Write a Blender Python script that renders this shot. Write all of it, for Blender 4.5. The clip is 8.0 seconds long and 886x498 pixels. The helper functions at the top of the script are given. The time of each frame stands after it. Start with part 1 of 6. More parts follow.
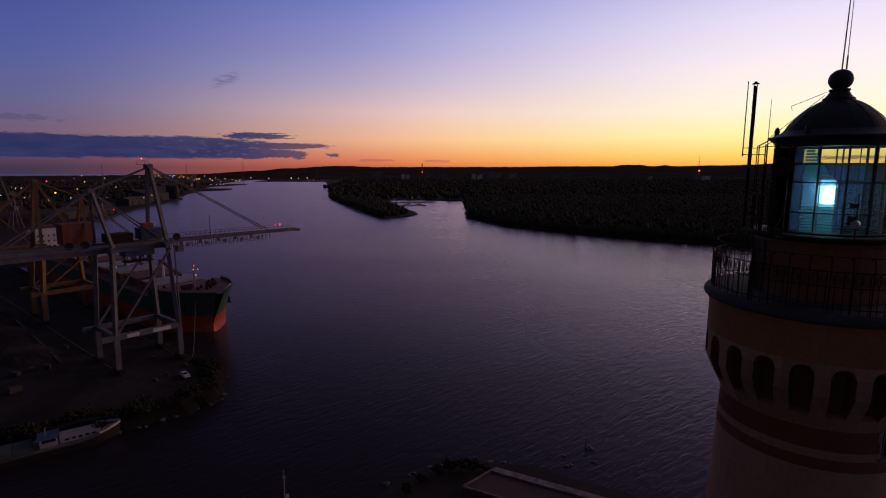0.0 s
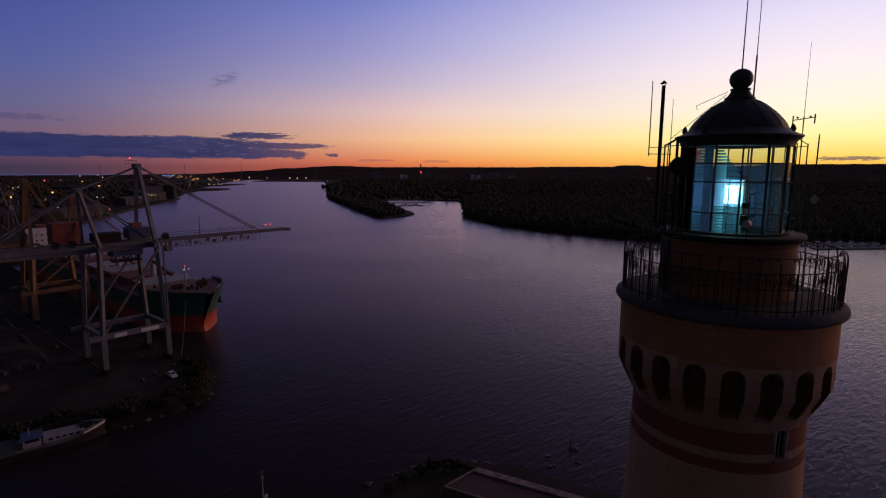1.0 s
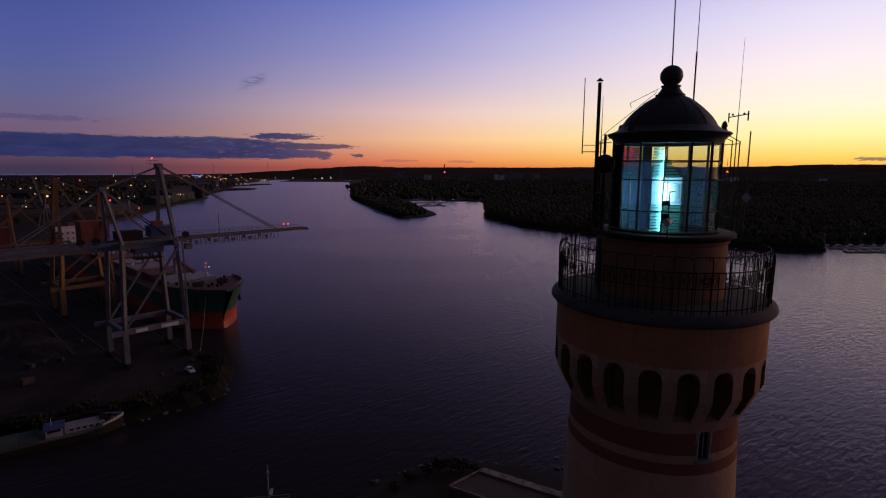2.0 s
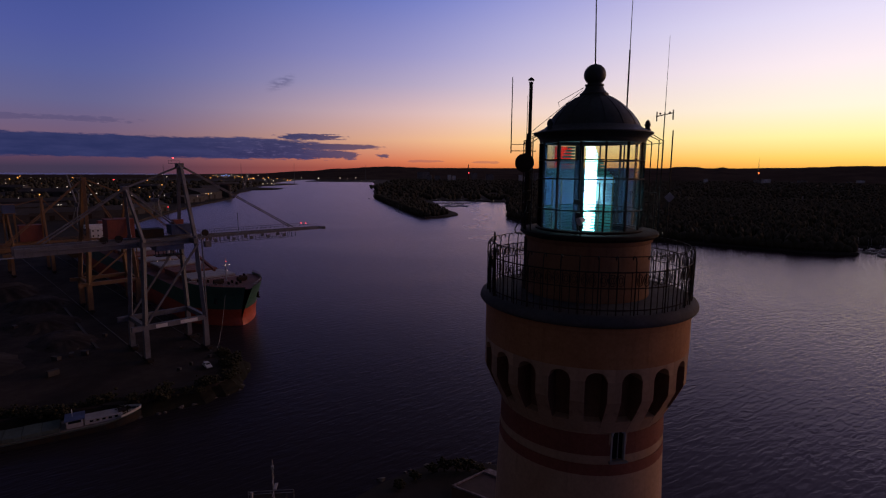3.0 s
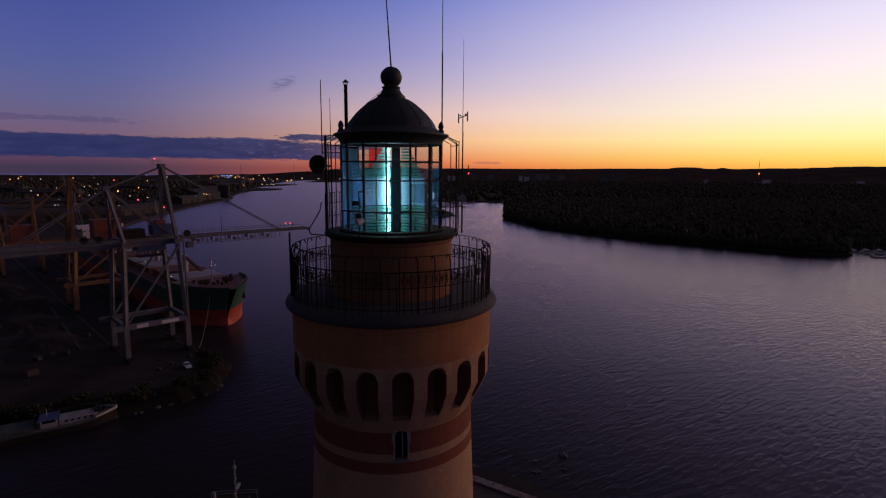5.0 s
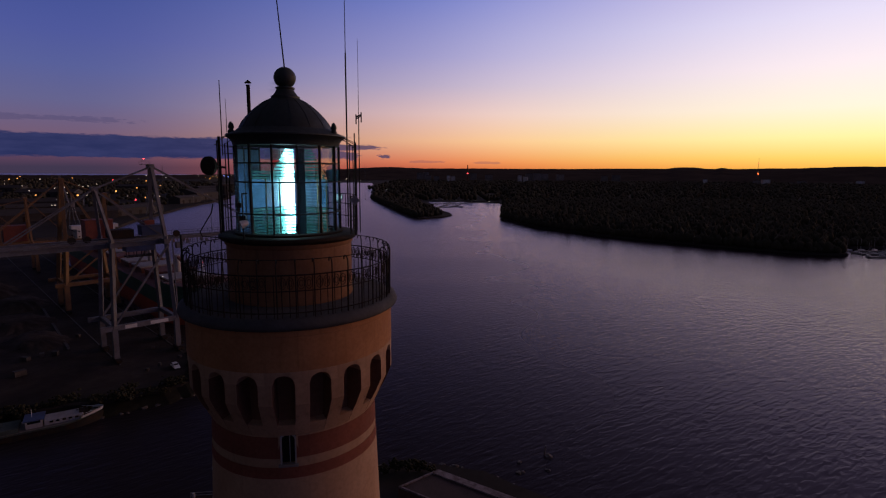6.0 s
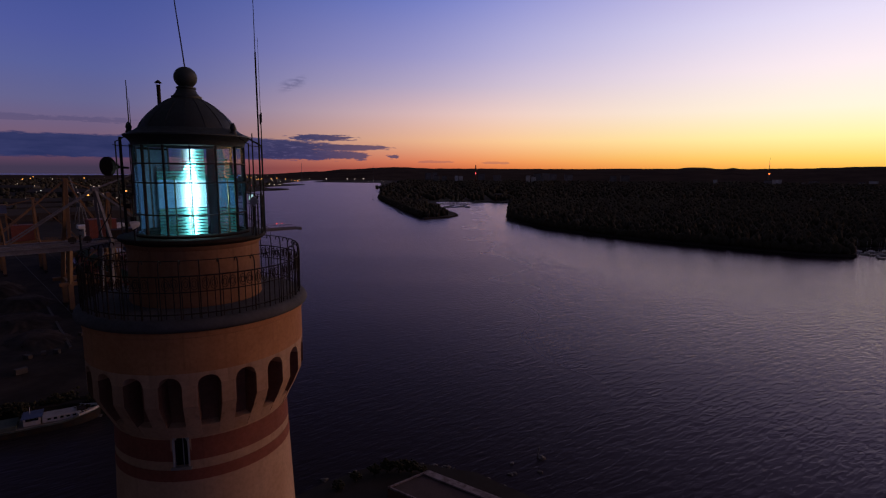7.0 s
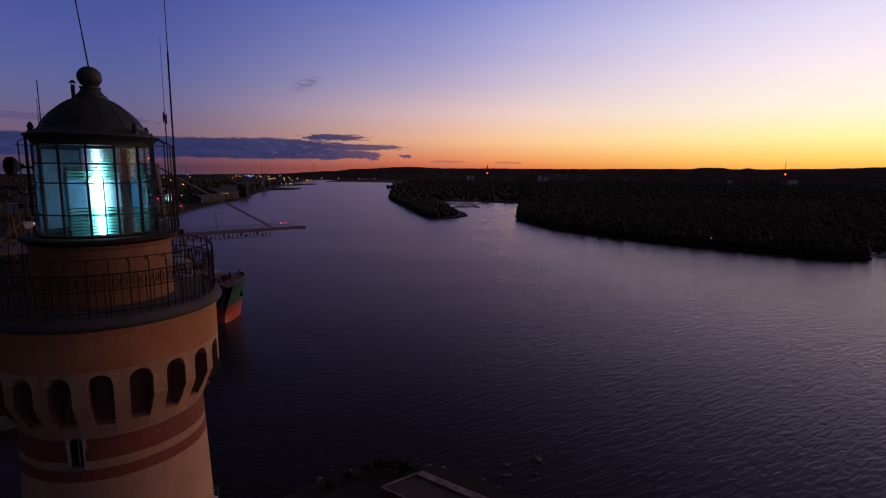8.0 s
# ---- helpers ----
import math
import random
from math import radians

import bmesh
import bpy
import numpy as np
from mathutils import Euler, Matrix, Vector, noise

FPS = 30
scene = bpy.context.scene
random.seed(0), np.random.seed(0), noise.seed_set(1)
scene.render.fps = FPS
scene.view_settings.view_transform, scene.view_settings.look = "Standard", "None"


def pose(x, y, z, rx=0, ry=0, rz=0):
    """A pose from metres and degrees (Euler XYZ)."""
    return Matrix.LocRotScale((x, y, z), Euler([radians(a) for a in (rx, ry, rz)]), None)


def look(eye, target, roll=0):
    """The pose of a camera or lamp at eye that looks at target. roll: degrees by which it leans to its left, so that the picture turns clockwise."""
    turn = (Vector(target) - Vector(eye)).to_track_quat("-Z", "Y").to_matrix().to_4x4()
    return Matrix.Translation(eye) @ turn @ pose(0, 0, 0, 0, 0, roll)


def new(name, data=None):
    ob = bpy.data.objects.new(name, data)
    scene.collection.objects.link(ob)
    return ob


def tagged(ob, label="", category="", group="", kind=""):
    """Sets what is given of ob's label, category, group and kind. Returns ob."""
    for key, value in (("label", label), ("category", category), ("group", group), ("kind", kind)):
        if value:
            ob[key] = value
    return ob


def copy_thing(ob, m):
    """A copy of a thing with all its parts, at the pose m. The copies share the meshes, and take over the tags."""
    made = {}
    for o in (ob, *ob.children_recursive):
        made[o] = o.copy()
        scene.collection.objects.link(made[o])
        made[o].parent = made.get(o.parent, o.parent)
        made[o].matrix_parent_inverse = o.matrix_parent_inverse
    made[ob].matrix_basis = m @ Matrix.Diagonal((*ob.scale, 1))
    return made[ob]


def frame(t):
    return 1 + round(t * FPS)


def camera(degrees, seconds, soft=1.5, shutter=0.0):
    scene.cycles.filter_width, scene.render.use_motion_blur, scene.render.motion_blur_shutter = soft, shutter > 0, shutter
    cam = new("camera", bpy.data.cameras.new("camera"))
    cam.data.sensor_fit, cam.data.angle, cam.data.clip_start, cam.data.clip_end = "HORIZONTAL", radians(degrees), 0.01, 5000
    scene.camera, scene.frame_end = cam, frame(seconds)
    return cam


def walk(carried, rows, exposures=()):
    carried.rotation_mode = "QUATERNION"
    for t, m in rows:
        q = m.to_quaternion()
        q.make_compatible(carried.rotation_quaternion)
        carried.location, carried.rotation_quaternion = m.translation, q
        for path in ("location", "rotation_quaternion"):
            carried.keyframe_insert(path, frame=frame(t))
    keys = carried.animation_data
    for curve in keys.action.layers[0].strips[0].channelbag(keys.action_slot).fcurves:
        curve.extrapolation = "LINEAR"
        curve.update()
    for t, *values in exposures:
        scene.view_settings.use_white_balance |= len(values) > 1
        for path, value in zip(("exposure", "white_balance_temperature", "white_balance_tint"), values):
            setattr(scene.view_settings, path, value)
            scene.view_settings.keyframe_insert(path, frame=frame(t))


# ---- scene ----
cam = camera(79.1, 8.0, soft=1.2)
PATH = [
    (0, (-14.957, -17.47, 64.479), (-14.785, -15.5, 64.18), 0.1),
    (0.5, (-13.296, -17.583, 64.469), (-13.122, -15.613, 64.17), 0.1),
    (1, (-11.616, -17.713, 64.447), (-11.441, -15.744, 64.149), 0.2),
    (1.5, (-10.019, -17.935, 64.409), (-9.876, -15.963, 64.111), 0.2),
    (3, (-4.967, -18.439, 64.324), (-4.97, -16.461, 64.028), 0.4),
    (3.5, (-3.287, -18.55, 64.341), (-3.296, -16.572, 64.046), 0.4),
    (4, (-1.573, -18.526, 64.363), (-1.583, -16.547, 64.068), 0.4),
    (4.5, (0.127, -18.613, 64.375), (0.118, -16.635, 64.081), 0.4),
    (6, (5.358, -18.385, 64.472), (5.35, -16.407, 64.178), 0.4),
    (6.5, (7.115, -18.241, 64.494), (7.098, -16.263, 64.199), 0.4),
    (7, (8.88, -18.095, 64.509), (8.84, -16.117, 64.215), 0.4),
    (7.5, (10.531, -17.772, 64.553), (10.469, -15.795, 64.259), 0.5),
    (8, (12.405, -17.698, 64.559), (12.321, -15.722, 64.264), 0.5),
]
walk(cam, [(t, look(e, g, r)) for t, e, g, r in PATH])

# ---- dusk sky ----
SUNSET = 46.0      # bearing of the glow, degrees clockwise from +y
EYE_Z = 64.4


class Tree:
    """Short hand for building node trees."""

    def __init__(self, tree):
        self.t = tree
        tree.nodes.clear()

    def node(self, kind):
        return self.t.nodes.new(kind)

    def join(self, a, b):
        self.t.links.new(a, b)

    def put(self, socket, v):
        if isinstance(v, bpy.types.NodeSocket):
            self.t.links.new(v, socket)
        else:
            socket.default_value = v

    def math(self, op, a, b=0.0, c=0.0, clamp=False):
        n = self.node("ShaderNodeMath")
        n.operation, n.use_clamp = op, clamp
        for s, v in zip(n.inputs, (a, b, c)):
            self.put(s, v)
        return n.outputs[0]

    def span(self, v, a, b, x=0.0, y=1.0, smooth=True):
        n = self.node("ShaderNodeMapRange")
        n.interpolation_type = "SMOOTHSTEP" if smooth else "LINEAR"
        for s, w in zip(n.inputs, (v, a, b, x, y)):
            self.put(s, w)
        return n.outputs[0]

    def mix(self, f, a, b):
        n = self.node("ShaderNodeMix")
        n.data_type = "RGBA"
        self.put(n.inputs[0], f), self.put(n.inputs[6], a), self.put(n.inputs[7], b)
        return n.outputs[2]

    def ramp(self, f, stops):
        n = self.node("ShaderNodeValToRGB")
        e = n.color_ramp.elements
        while len(e) < len(stops):
            e.new(0.5)
        for s, (p, col) in zip(e, stops):
            s.position, s.color = p, (*col, 1)
        self.put(n.inputs[0], f)
        return n.outputs[0]

    def noise(self, vec, scale, detail=4.0, rough=0.5, dist=0.0):
        n = self.node("ShaderNodeTexNoise")
        for k, v in (("Scale", scale), ("Detail", detail), ("Roughness", rough), ("Distortion", dist)):
            n.inputs[k].default_value = v
        if vec is not None:
            self.put(n.inputs["Vector"], vec)
        return n.outputs["Fac"]


def lin(r, g, b):
    """8-bit picture colour to linear light."""
    return tuple((v / 255 / 12.92) if v < 10.3 else ((v / 255 + 0.055) / 1.055) ** 2.4 for v in (r, g, b))


world = bpy.data.worlds.new("dusk")
scene.world = world
world.use_nodes = True
w = Tree(world.node_tree)
co = w.node("ShaderNodeTexCoord").outputs["Generated"]
sep = w.node("ShaderNodeSeparateXYZ")
w.join(co, sep.inputs[0])
DEG = 57.29578
elev = w.math("MULTIPLY", w.math("ARCSINE", sep.outputs[2]), DEG)
azim = w.math("MULTIPLY", w.math("ARCTAN2", sep.outputs[0], sep.outputs[1]), DEG)
off = w.math("SUBTRACT", azim, SUNSET)
off = w.math("ABSOLUTE", w.math("WRAP", off, 180.0, -180.0))
h = w.math("DIVIDE", w.math("MAXIMUM", elev, 0.0), 40.0, clamp=True)


def sky_stops(rows):
    return [(e / 40.0, tuple(v * k for v, k in zip(lin(*c), (1.06, 1.1, 1.04)))) for e, c in rows]


high = (40, (38, 39, 54))
glow = w.ramp(h, sky_stops([(0, (252, 168, 70)), (1.2, (255, 211, 104)), (3, (255, 239, 166)), (5.5, (255, 240, 220)), (9, (252, 232, 241)),
                            (13, (230, 218, 246)), (18, (196, 184, 232)), (21, (178, 165, 216)), (27, (138, 126, 178)), (40, (78, 73, 104))]))
middle = w.ramp(h, sky_stops([(0, (206, 96, 64)), (0.8, (232, 128, 88)), (2.9, (244, 181, 142)), (5.7, (228, 188, 188)), (8.5, (188, 170, 200)),
                              (11.3, (160, 153, 204)), (16.4, (119, 127, 200)), (19.5, (74, 78, 132)), (25, (34, 35, 58)), high]))
away = w.ramp(h, sky_stops([(0, (62, 52, 76)), (0.8, (88, 62, 88)), (2.9, (112, 88, 116)), (5.7, (98, 95, 140)), (8.5, (86, 92, 151)),
                            (11.3, (77, 85, 153)), (16.4, (60, 75, 145)), (19.5, (36, 39, 72)), (25, (22, 20, 28)), high]))
sky = w.mix(w.span(off, 4.0, 55.0), glow, middle)
sky = w.mix(w.span(off, 37.0, 81.0), sky, away)
night = w.ramp(h, sky_stops([(0, (56, 48, 52)), (10, (46, 44, 50)), high]))
sky = w.mix(w.span(off, 85.0, 150.0), sky, night)

# low cloud bank over the far bank, and a few torn scraps of cloud
stretch = w.node("ShaderNodeCombineXYZ")
w.put(stretch.inputs[0], w.math("MULTIPLY", azim, 0.16))
w.put(stretch.inputs[1], w.math("MULTIPLY", elev, 0.9))
n1 = w.noise(stretch.outputs[0], 1.3, 6.0, 0.6)
n2 = w.noise(stretch.outputs[0], 5.5, 7.0, 0.68)


def cloud(az0, az1, el0, el1, soft_az, soft_el, wild):
    """Fraction of cover of one cloud that fills a stretch of bearings and heights."""
    along = w.math("MULTIPLY", w.span(azim, az0, az0 + soft_az), w.span(azim, az1, az1 - soft_az))
    up = w.math("MULTIPLY", w.span(elev, el0, el0 + soft_el), w.span(elev, el1, el1 - soft_el))
    cover = w.math("MULTIPLY", along, up)
    torn = w.math("ADD", w.math("MULTIPLY", w.math("SUBTRACT", n1, 0.5), wild), w.math("MULTIPLY", w.math("SUBTRACT", n2, 0.5), wild * 1.1))
    torn = w.math("MULTIPLY", torn, w.math("MULTIPLY", cover, 4.0, clamp=True))
    return w.span(w.math("ADD", cover, torn), 0.3, 0.6)


cover = cloud(-75, -6.0, 0.4, 3.3, 14.0, 1.0, 0.9)
for c in (cloud(-18, -4.4, 1.55, 2.75, 6.0, 0.6, 1.0), cloud(-19, -7.5, 0.5, 2.1, 4.0, 0.8, 2.2), cloud(-19, -8.5, 2.5, 3.7, 4.5, 0.6, 2.2),
          w.math("MULTIPLY", cloud(38.5, 45.5, 0.65, 1.2, 2.5, 0.3, 2.6), 0.8), cloud(-7.6, -5.2, 0.85, 1.65, 1.1, 0.35, 3.2)):
    cover = w.math("MAXIMUM", cover, c)
cover = w.math("MAXIMUM", cover, w.math("MULTIPLY", cloud(-70, -25, 3.7, 4.5, 12.0, 0.35, 2.6), 0.3))
tilted = w.math("SUBTRACT", elev, w.math("MULTIPLY", w.math("ADD", azim, 16.4), 0.35))
wisp = w.math("MULTIPLY", w.math("MULTIPLY", w.span(azim, -18.2, -16.6), w.span(azim, -14.8, -15.9)),
              w.math("MULTIPLY", w.span(tilted, 7.5, 8.2), w.span(tilted, 9.0, 8.4)))
cover = w.math("MAXIMUM", cover, w.math("MULTIPLY", wisp, w.span(n2, 0.36, 0.6, 0.0, 0.5)))
cloud_tone = w.mix(w.span(n1, 0.3, 0.75), (*lin(32, 44, 88), 1), (*lin(50, 57, 102), 1))
cloud_tone = w.mix(w.math("MULTIPLY", w.span(n2, 0.5, 0.72), w.math("MULTIPLY", w.span(azim, -26.0, -18.0), w.span(azim, -10.0, -16.0))), cloud_tone, (*lin(86, 82, 124), 1))
cover = w.math("MAXIMUM", cover, w.math("MULTIPLY", w.math("MAXIMUM", cloud(-4.5, 0.5, 0.55, 1.0, 1.6, 0.2, 2.4), cloud(1.5, 6.5, 0.5, 0.9, 1.8, 0.2, 2.4)), 0.35))
cloud_tone = w.mix(w.span(azim, -16.0, -8.0, 0.0, 0.75), cloud_tone, (*lin(104, 80, 100), 1))
sky = w.mix(w.math("MULTIPLY", cover, 0.94), sky, cloud_tone)
ground_tone = w.span(elev, -0.5, -6.0)
sky = w.mix(ground_tone, sky, (0.004, 0.004, 0.006, 1))
back = w.node("ShaderNodeBackground")
w.put(back.inputs[0], sky)
back.inputs[1].default_value = 1.0
w.join(back.outputs[0], w.node("ShaderNodeOutputWorld").inputs[0])

# afterglow: a very weak, wide and warm sun just above the western horizon
sun = new("sun", bpy.data.lights.new("sun", "SUN"))
sun.data.energy, sun.data.angle, sun.data.color = 0.44, radians(30), (1.0, 0.43, 0.13)
sun.matrix_world = look((math.sin(radians(SUNSET + 26)) * 50, math.cos(radians(SUNSET + 26)) * 50, 8), (0, 0, 0))


# ---- materials ----
def material(name, base, rough=0.7, metal=0.0, second=None, grain=8.0, blotch=0.6, bump=0.15, bump_scale=30.0, streak=0.0, spec=0.5):
    """A worn surface: two scales of colour change, streaks of rain, fine relief."""
    m = bpy.data.materials.new(name)
    m.use_nodes = True
    t = Tree(m.node_tree)
    p = t.node("ShaderNodeBsdfPrincipled")
    geo = t.node("ShaderNodeTexCoord").outputs["Object"]
    second = second or tuple(v * 0.6 for v in base)
    f = t.span(t.noise(geo, blotch, 5.0, 0.6), 0.3, 0.72)
    col = t.mix(f, (*base, 1), (*second, 1))
    fine = t.noise(geo, grain, 6.0, 0.65)
    col = t.mix(t.span(fine, 0.35, 0.75, 0.0, 0.35), col, (*(v * 0.45 for v in base), 1))
    if streak:
        mp = t.node("ShaderNodeMapping")
        mp.inputs["Scale"].default_value = (3.0, 3.0, 0.12)
        t.join(geo, mp.inputs[0])
        col = t.mix(t.span(t.noise(mp.outputs[0], 1.6, 5.0, 0.6), 0.52, 0.8, 0.0, streak), col, (*(v * 0.35 for v in second), 1))
    oi = t.node("ShaderNodeObjectInfo").outputs["Random"]
    hs = t.node("ShaderNodeHueSaturation")
    t.put(hs.inputs["Value"], t.span(oi, 0.0, 1.0, 0.88, 1.1, smooth=False))
    t.put(hs.inputs["Color"], col)
    t.join(hs.outputs[0], p.inputs["Base Color"])
    t.put(p.inputs["Roughness"], t.span(fine, 0.2, 0.8, rough - 0.1, min(1.0, rough + 0.12)))
    p.inputs["Metallic"].default_value = metal
    p.inputs["Specular IOR Level"].default_value = spec
    if bump:
        b = t.node("ShaderNodeBump")
        b.inputs["Strength"].default_value = bump
        b.inputs["Distance"].default_value = 0.02
        t.put(b.inputs["Height"], t.noise(geo, bump_scale, 5.0, 0.6))
        t.join(b.outputs[0], p.inputs["Normal"])
    t.join(p.outputs[0], t.node("ShaderNodeOutputMaterial").inputs[0])
    return m


def glow_material(name, color, strength):
    m = bpy.data.materials.new(name)
    m.use_nodes = True
    t = Tree(m.node_tree)
    e = t.node("ShaderNodeEmission")
    e.inputs[0].default_value, e.inputs[1].default_value = (*color, 1), strength
    t.join(e.outputs[0], t.node("ShaderNodeOutputMaterial").inputs[0])
    return m


def pane_material(name, tint, gloss=0.1, rough=0.03, scatter=0.0, scatter_tint=(0.5, 0.9, 0.85)):
    """Thin glass: lets light through with a tint, mirrors a little, and can scatter some as a soft glow."""
    m = bpy.data.materials.new(name)
    m.use_nodes = True
    t = Tree(m.node_tree)
    a, g = t.node("ShaderNodeBsdfTransparent"), t.node("ShaderNodeBsdfGlossy")
    a.inputs[0].default_value = (*tint, 1)
    g.inputs["Roughness"].default_value = rough
    mx = t.node("ShaderNodeMixShader")
    mx.inputs[0].default_value = gloss
    t.join(a.outputs[0], mx.inputs[1]), t.join(g.outputs[0], mx.inputs[2])
    out = mx.outputs[0]
    if scatter:
        s = t.node("ShaderNodeBsdfTranslucent")
        s.inputs[0].default_value = (*scatter_tint, 1)
        m2 = t.node("ShaderNodeMixShader")
        m2.inputs[0].default_value = scatter
        t.join(out, m2.inputs[1]), t.join(s.outputs[0], m2.inputs[2])
        out = m2.outputs[0]
    t.join(out, t.node("ShaderNodeOutputMaterial").inputs[0])
    return m


OCHRE = material("ochre_plaster", (0.5, 0.225, 0.09), 0.85, second=(0.4, 0.165, 0.065), streak=0.35, bump=0.25)
WATCH = material("dark_ochre_plaster", (0.36, 0.17, 0.078), 0.85, second=(0.26, 0.115, 0.055), streak=0.5, bump=0.25)
CREAM = material("cream_plaster", (0.52, 0.315, 0.19), 0.85, second=(0.42, 0.235, 0.135), streak=0.4, bump=0.25)
BRICKRED = material("red_band_paint", (0.26, 0.075, 0.042), 0.85, second=(0.19, 0.055, 0.03), streak=0.3, bump=0.25)
SLAB = material("weathered_dark_stone", (0.085, 0.079, 0.08), 0.9, second=(0.05, 0.047, 0.049), bump=0.4)
IRON = material("black_painted_iron", (0.025, 0.024, 0.024), 0.75, second=(0.05, 0.03, 0.02), spec=0.12)
COPPER = material("dark_sheet_copper", (0.045, 0.055, 0.05), 0.55, second=(0.03, 0.035, 0.033), streak=0.5, spec=0.4)
WHITEFRAME = material("white_window_paint", (0.5, 0.48, 0.46), 0.6)
DARKGLASS = material("dark_window_glass", (0.01, 0.011, 0.013), 0.12, bump=0.0)
# A little blue scatter lays a soft lamp glow over the clear panes.
PANE = pane_material("lantern_glass", (0.86, 0.93, 0.96), 0.05, scatter=0.035, scatter_tint=(0.2, 0.42, 0.55))
# Blue haze on the far panes stands in for reflected lens light.
HAZE = bpy.data.materials.new("glow_hazed_glass")
HAZE.use_nodes = True
t = Tree(HAZE.node_tree)
a, d, mx = t.node("ShaderNodeBsdfTransparent"), t.node("ShaderNodeBsdfDiffuse"), t.node("ShaderNodeMixShader")
a.inputs[0].default_value, d.inputs[0].default_value = (0.7, 0.8, 0.87, 1), (0.12, 0.19, 0.36, 1)
t.put(mx.inputs[0], t.span(t.noise(t.node("ShaderNodeTexCoord").outputs["Object"], 3.0, 5.0, 0.6), 0.3, 0.7, 0.12, 0.3))
t.join(a.outputs[0], mx.inputs[1]), t.join(d.outputs[0], mx.inputs[2])
t.join(mx.outputs[0], t.node("ShaderNodeOutputMaterial").inputs[0])
FROST = bpy.data.materials.new("frosted_blue_glass")
FROST.use_nodes = True
t = Tree(FROST.node_tree)
a, d, mx = t.node("ShaderNodeBsdfTransparent"), t.node("ShaderNodeBsdfTranslucent"), t.node("ShaderNodeMixShader")
a.inputs[0].default_value, d.inputs[0].default_value = (0.5, 0.66, 0.78, 1), (0.08, 0.15, 0.29, 1)
drip = t.node("ShaderNodeMapping")
drip.inputs["Scale"].default_value = (5.0, 5.0, 0.4)
t.join(t.node("ShaderNodeTexCoord").outputs["Object"], drip.inputs[0])
t.put(mx.inputs[0], t.span(t.noise(drip.outputs[0], 2.0, 5.0, 0.6), 0.3, 0.7, 0.16, 0.42))
t.join(a.outputs[0], mx.inputs[1]), t.join(d.outputs[0], mx.inputs[2])
t.join(mx.outputs[0], t.node("ShaderNodeOutputMaterial").inputs[0])
REDPANE = pane_material("red_sector_glass", (0.9, 0.05, 0.03), 0.05)


def prism_material(name, body, tint, rough, share):
    """Thick lens glass: a body colour from the light in it, and a tinted mirror face."""
    m = bpy.data.materials.new(name)
    m.use_nodes = True
    t = Tree(m.node_tree)
    d, g, mx = t.node("ShaderNodeBsdfDiffuse"), t.node("ShaderNodeBsdfGlossy"), t.node("ShaderNodeMixShader")
    geo = t.node("ShaderNodeTexCoord").outputs["Object"]
    t.put(d.inputs[0], t.mix(t.span(t.noise(geo, 2.5, 4.0, 0.6), 0.3, 0.7), (*body, 1), (*(v * 0.45 for v in body), 1)))
    g.inputs[0].default_value, g.inputs["Roughness"].default_value = (*tint, 1), rough
    mx.inputs[0].default_value = share
    t.join(d.outputs[0], mx.inputs[1]), t.join(g.outputs[0], mx.inputs[2])
    t.join(mx.outputs[0], t.node("ShaderNodeOutputMaterial").inputs[0])
    return m


LIT = prism_material("green_lens_prism", (0.06, 0.2, 0.16), (0.35, 0.95, 0.8), 0.2, 0.5)
BELT = prism_material("blue_lens_belt", (0.08, 0.18, 0.36), (0.7, 0.95, 1.0), 0.24, 0.5)
CLEAR_PRISM = pane_material("clear_lens_prism", (0.95, 0.97, 0.97), 0.13, 0.2)
BELT_SOFT = prism_material("ground_blue_belt", (0.08, 0.18, 0.36), (0.7, 0.95, 1.0), 0.42, 0.3)
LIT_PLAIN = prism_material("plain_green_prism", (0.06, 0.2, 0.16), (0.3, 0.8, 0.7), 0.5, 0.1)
BELT_PLAIN = prism_material("plain_blue_belt", (0.08, 0.18, 0.36), (0.6, 0.9, 1.0), 0.5, 0.1)
LINING = material("added_blue_lining", (0.06, 0.11, 0.18), 0.7, second=(0.03, 0.06, 0.1), blotch=1.5, streak=0.4)
BLACK = material("matt_black_steel", (0.002, 0.002, 0.002), 0.95, spec=0.0)
BRASS = material("aged_brass", (0.3, 0.2, 0.08), 0.4, 0.9)
GREY_STEEL = material("grey_crane_paint", (0.165, 0.165, 0.19), 0.55, second=(0.105, 0.098, 0.105), streak=0.5, blotch=0.25, grain=2.0)
YELLOW_STEEL = material("yellow_crane_paint", (0.24, 0.125, 0.045), 0.6, second=(0.15, 0.08, 0.035), streak=0.5, blotch=0.25, grain=2.0)
RED_STEEL = material("red_cabin_paint", (0.24, 0.055, 0.03), 0.6, second=(0.17, 0.04, 0.025), streak=0.4, blotch=0.3, grain=2.0)
BLUE_STEEL = material("blue_cabin_paint", (0.06, 0.09, 0.2), 0.6, second=(0.05, 0.06, 0.12), streak=0.4, blotch=0.3, grain=2.0)
PALE_STEEL = material("pale_steel_paint", (0.45, 0.43, 0.43), 0.55, second=(0.33, 0.3, 0.3), streak=0.4, blotch=0.3, grain=2.0)
HULL_GREEN = material("green_hull_paint", (0.06, 0.145, 0.1), 0.45, second=(0.04, 0.1, 0.07), streak=0.6, blotch=0.15, grain=1.0)
HULL_RED = material("orange_antifouling", (0.52, 0.08, 0.03), 0.55, second=(0.38, 0.06, 0.025), streak=0.45, blotch=0.15, grain=1.0)
DECK_RED = material("red_brown_deck_paint", (0.22, 0.08, 0.06), 0.7, blotch=0.2, grain=1.0)
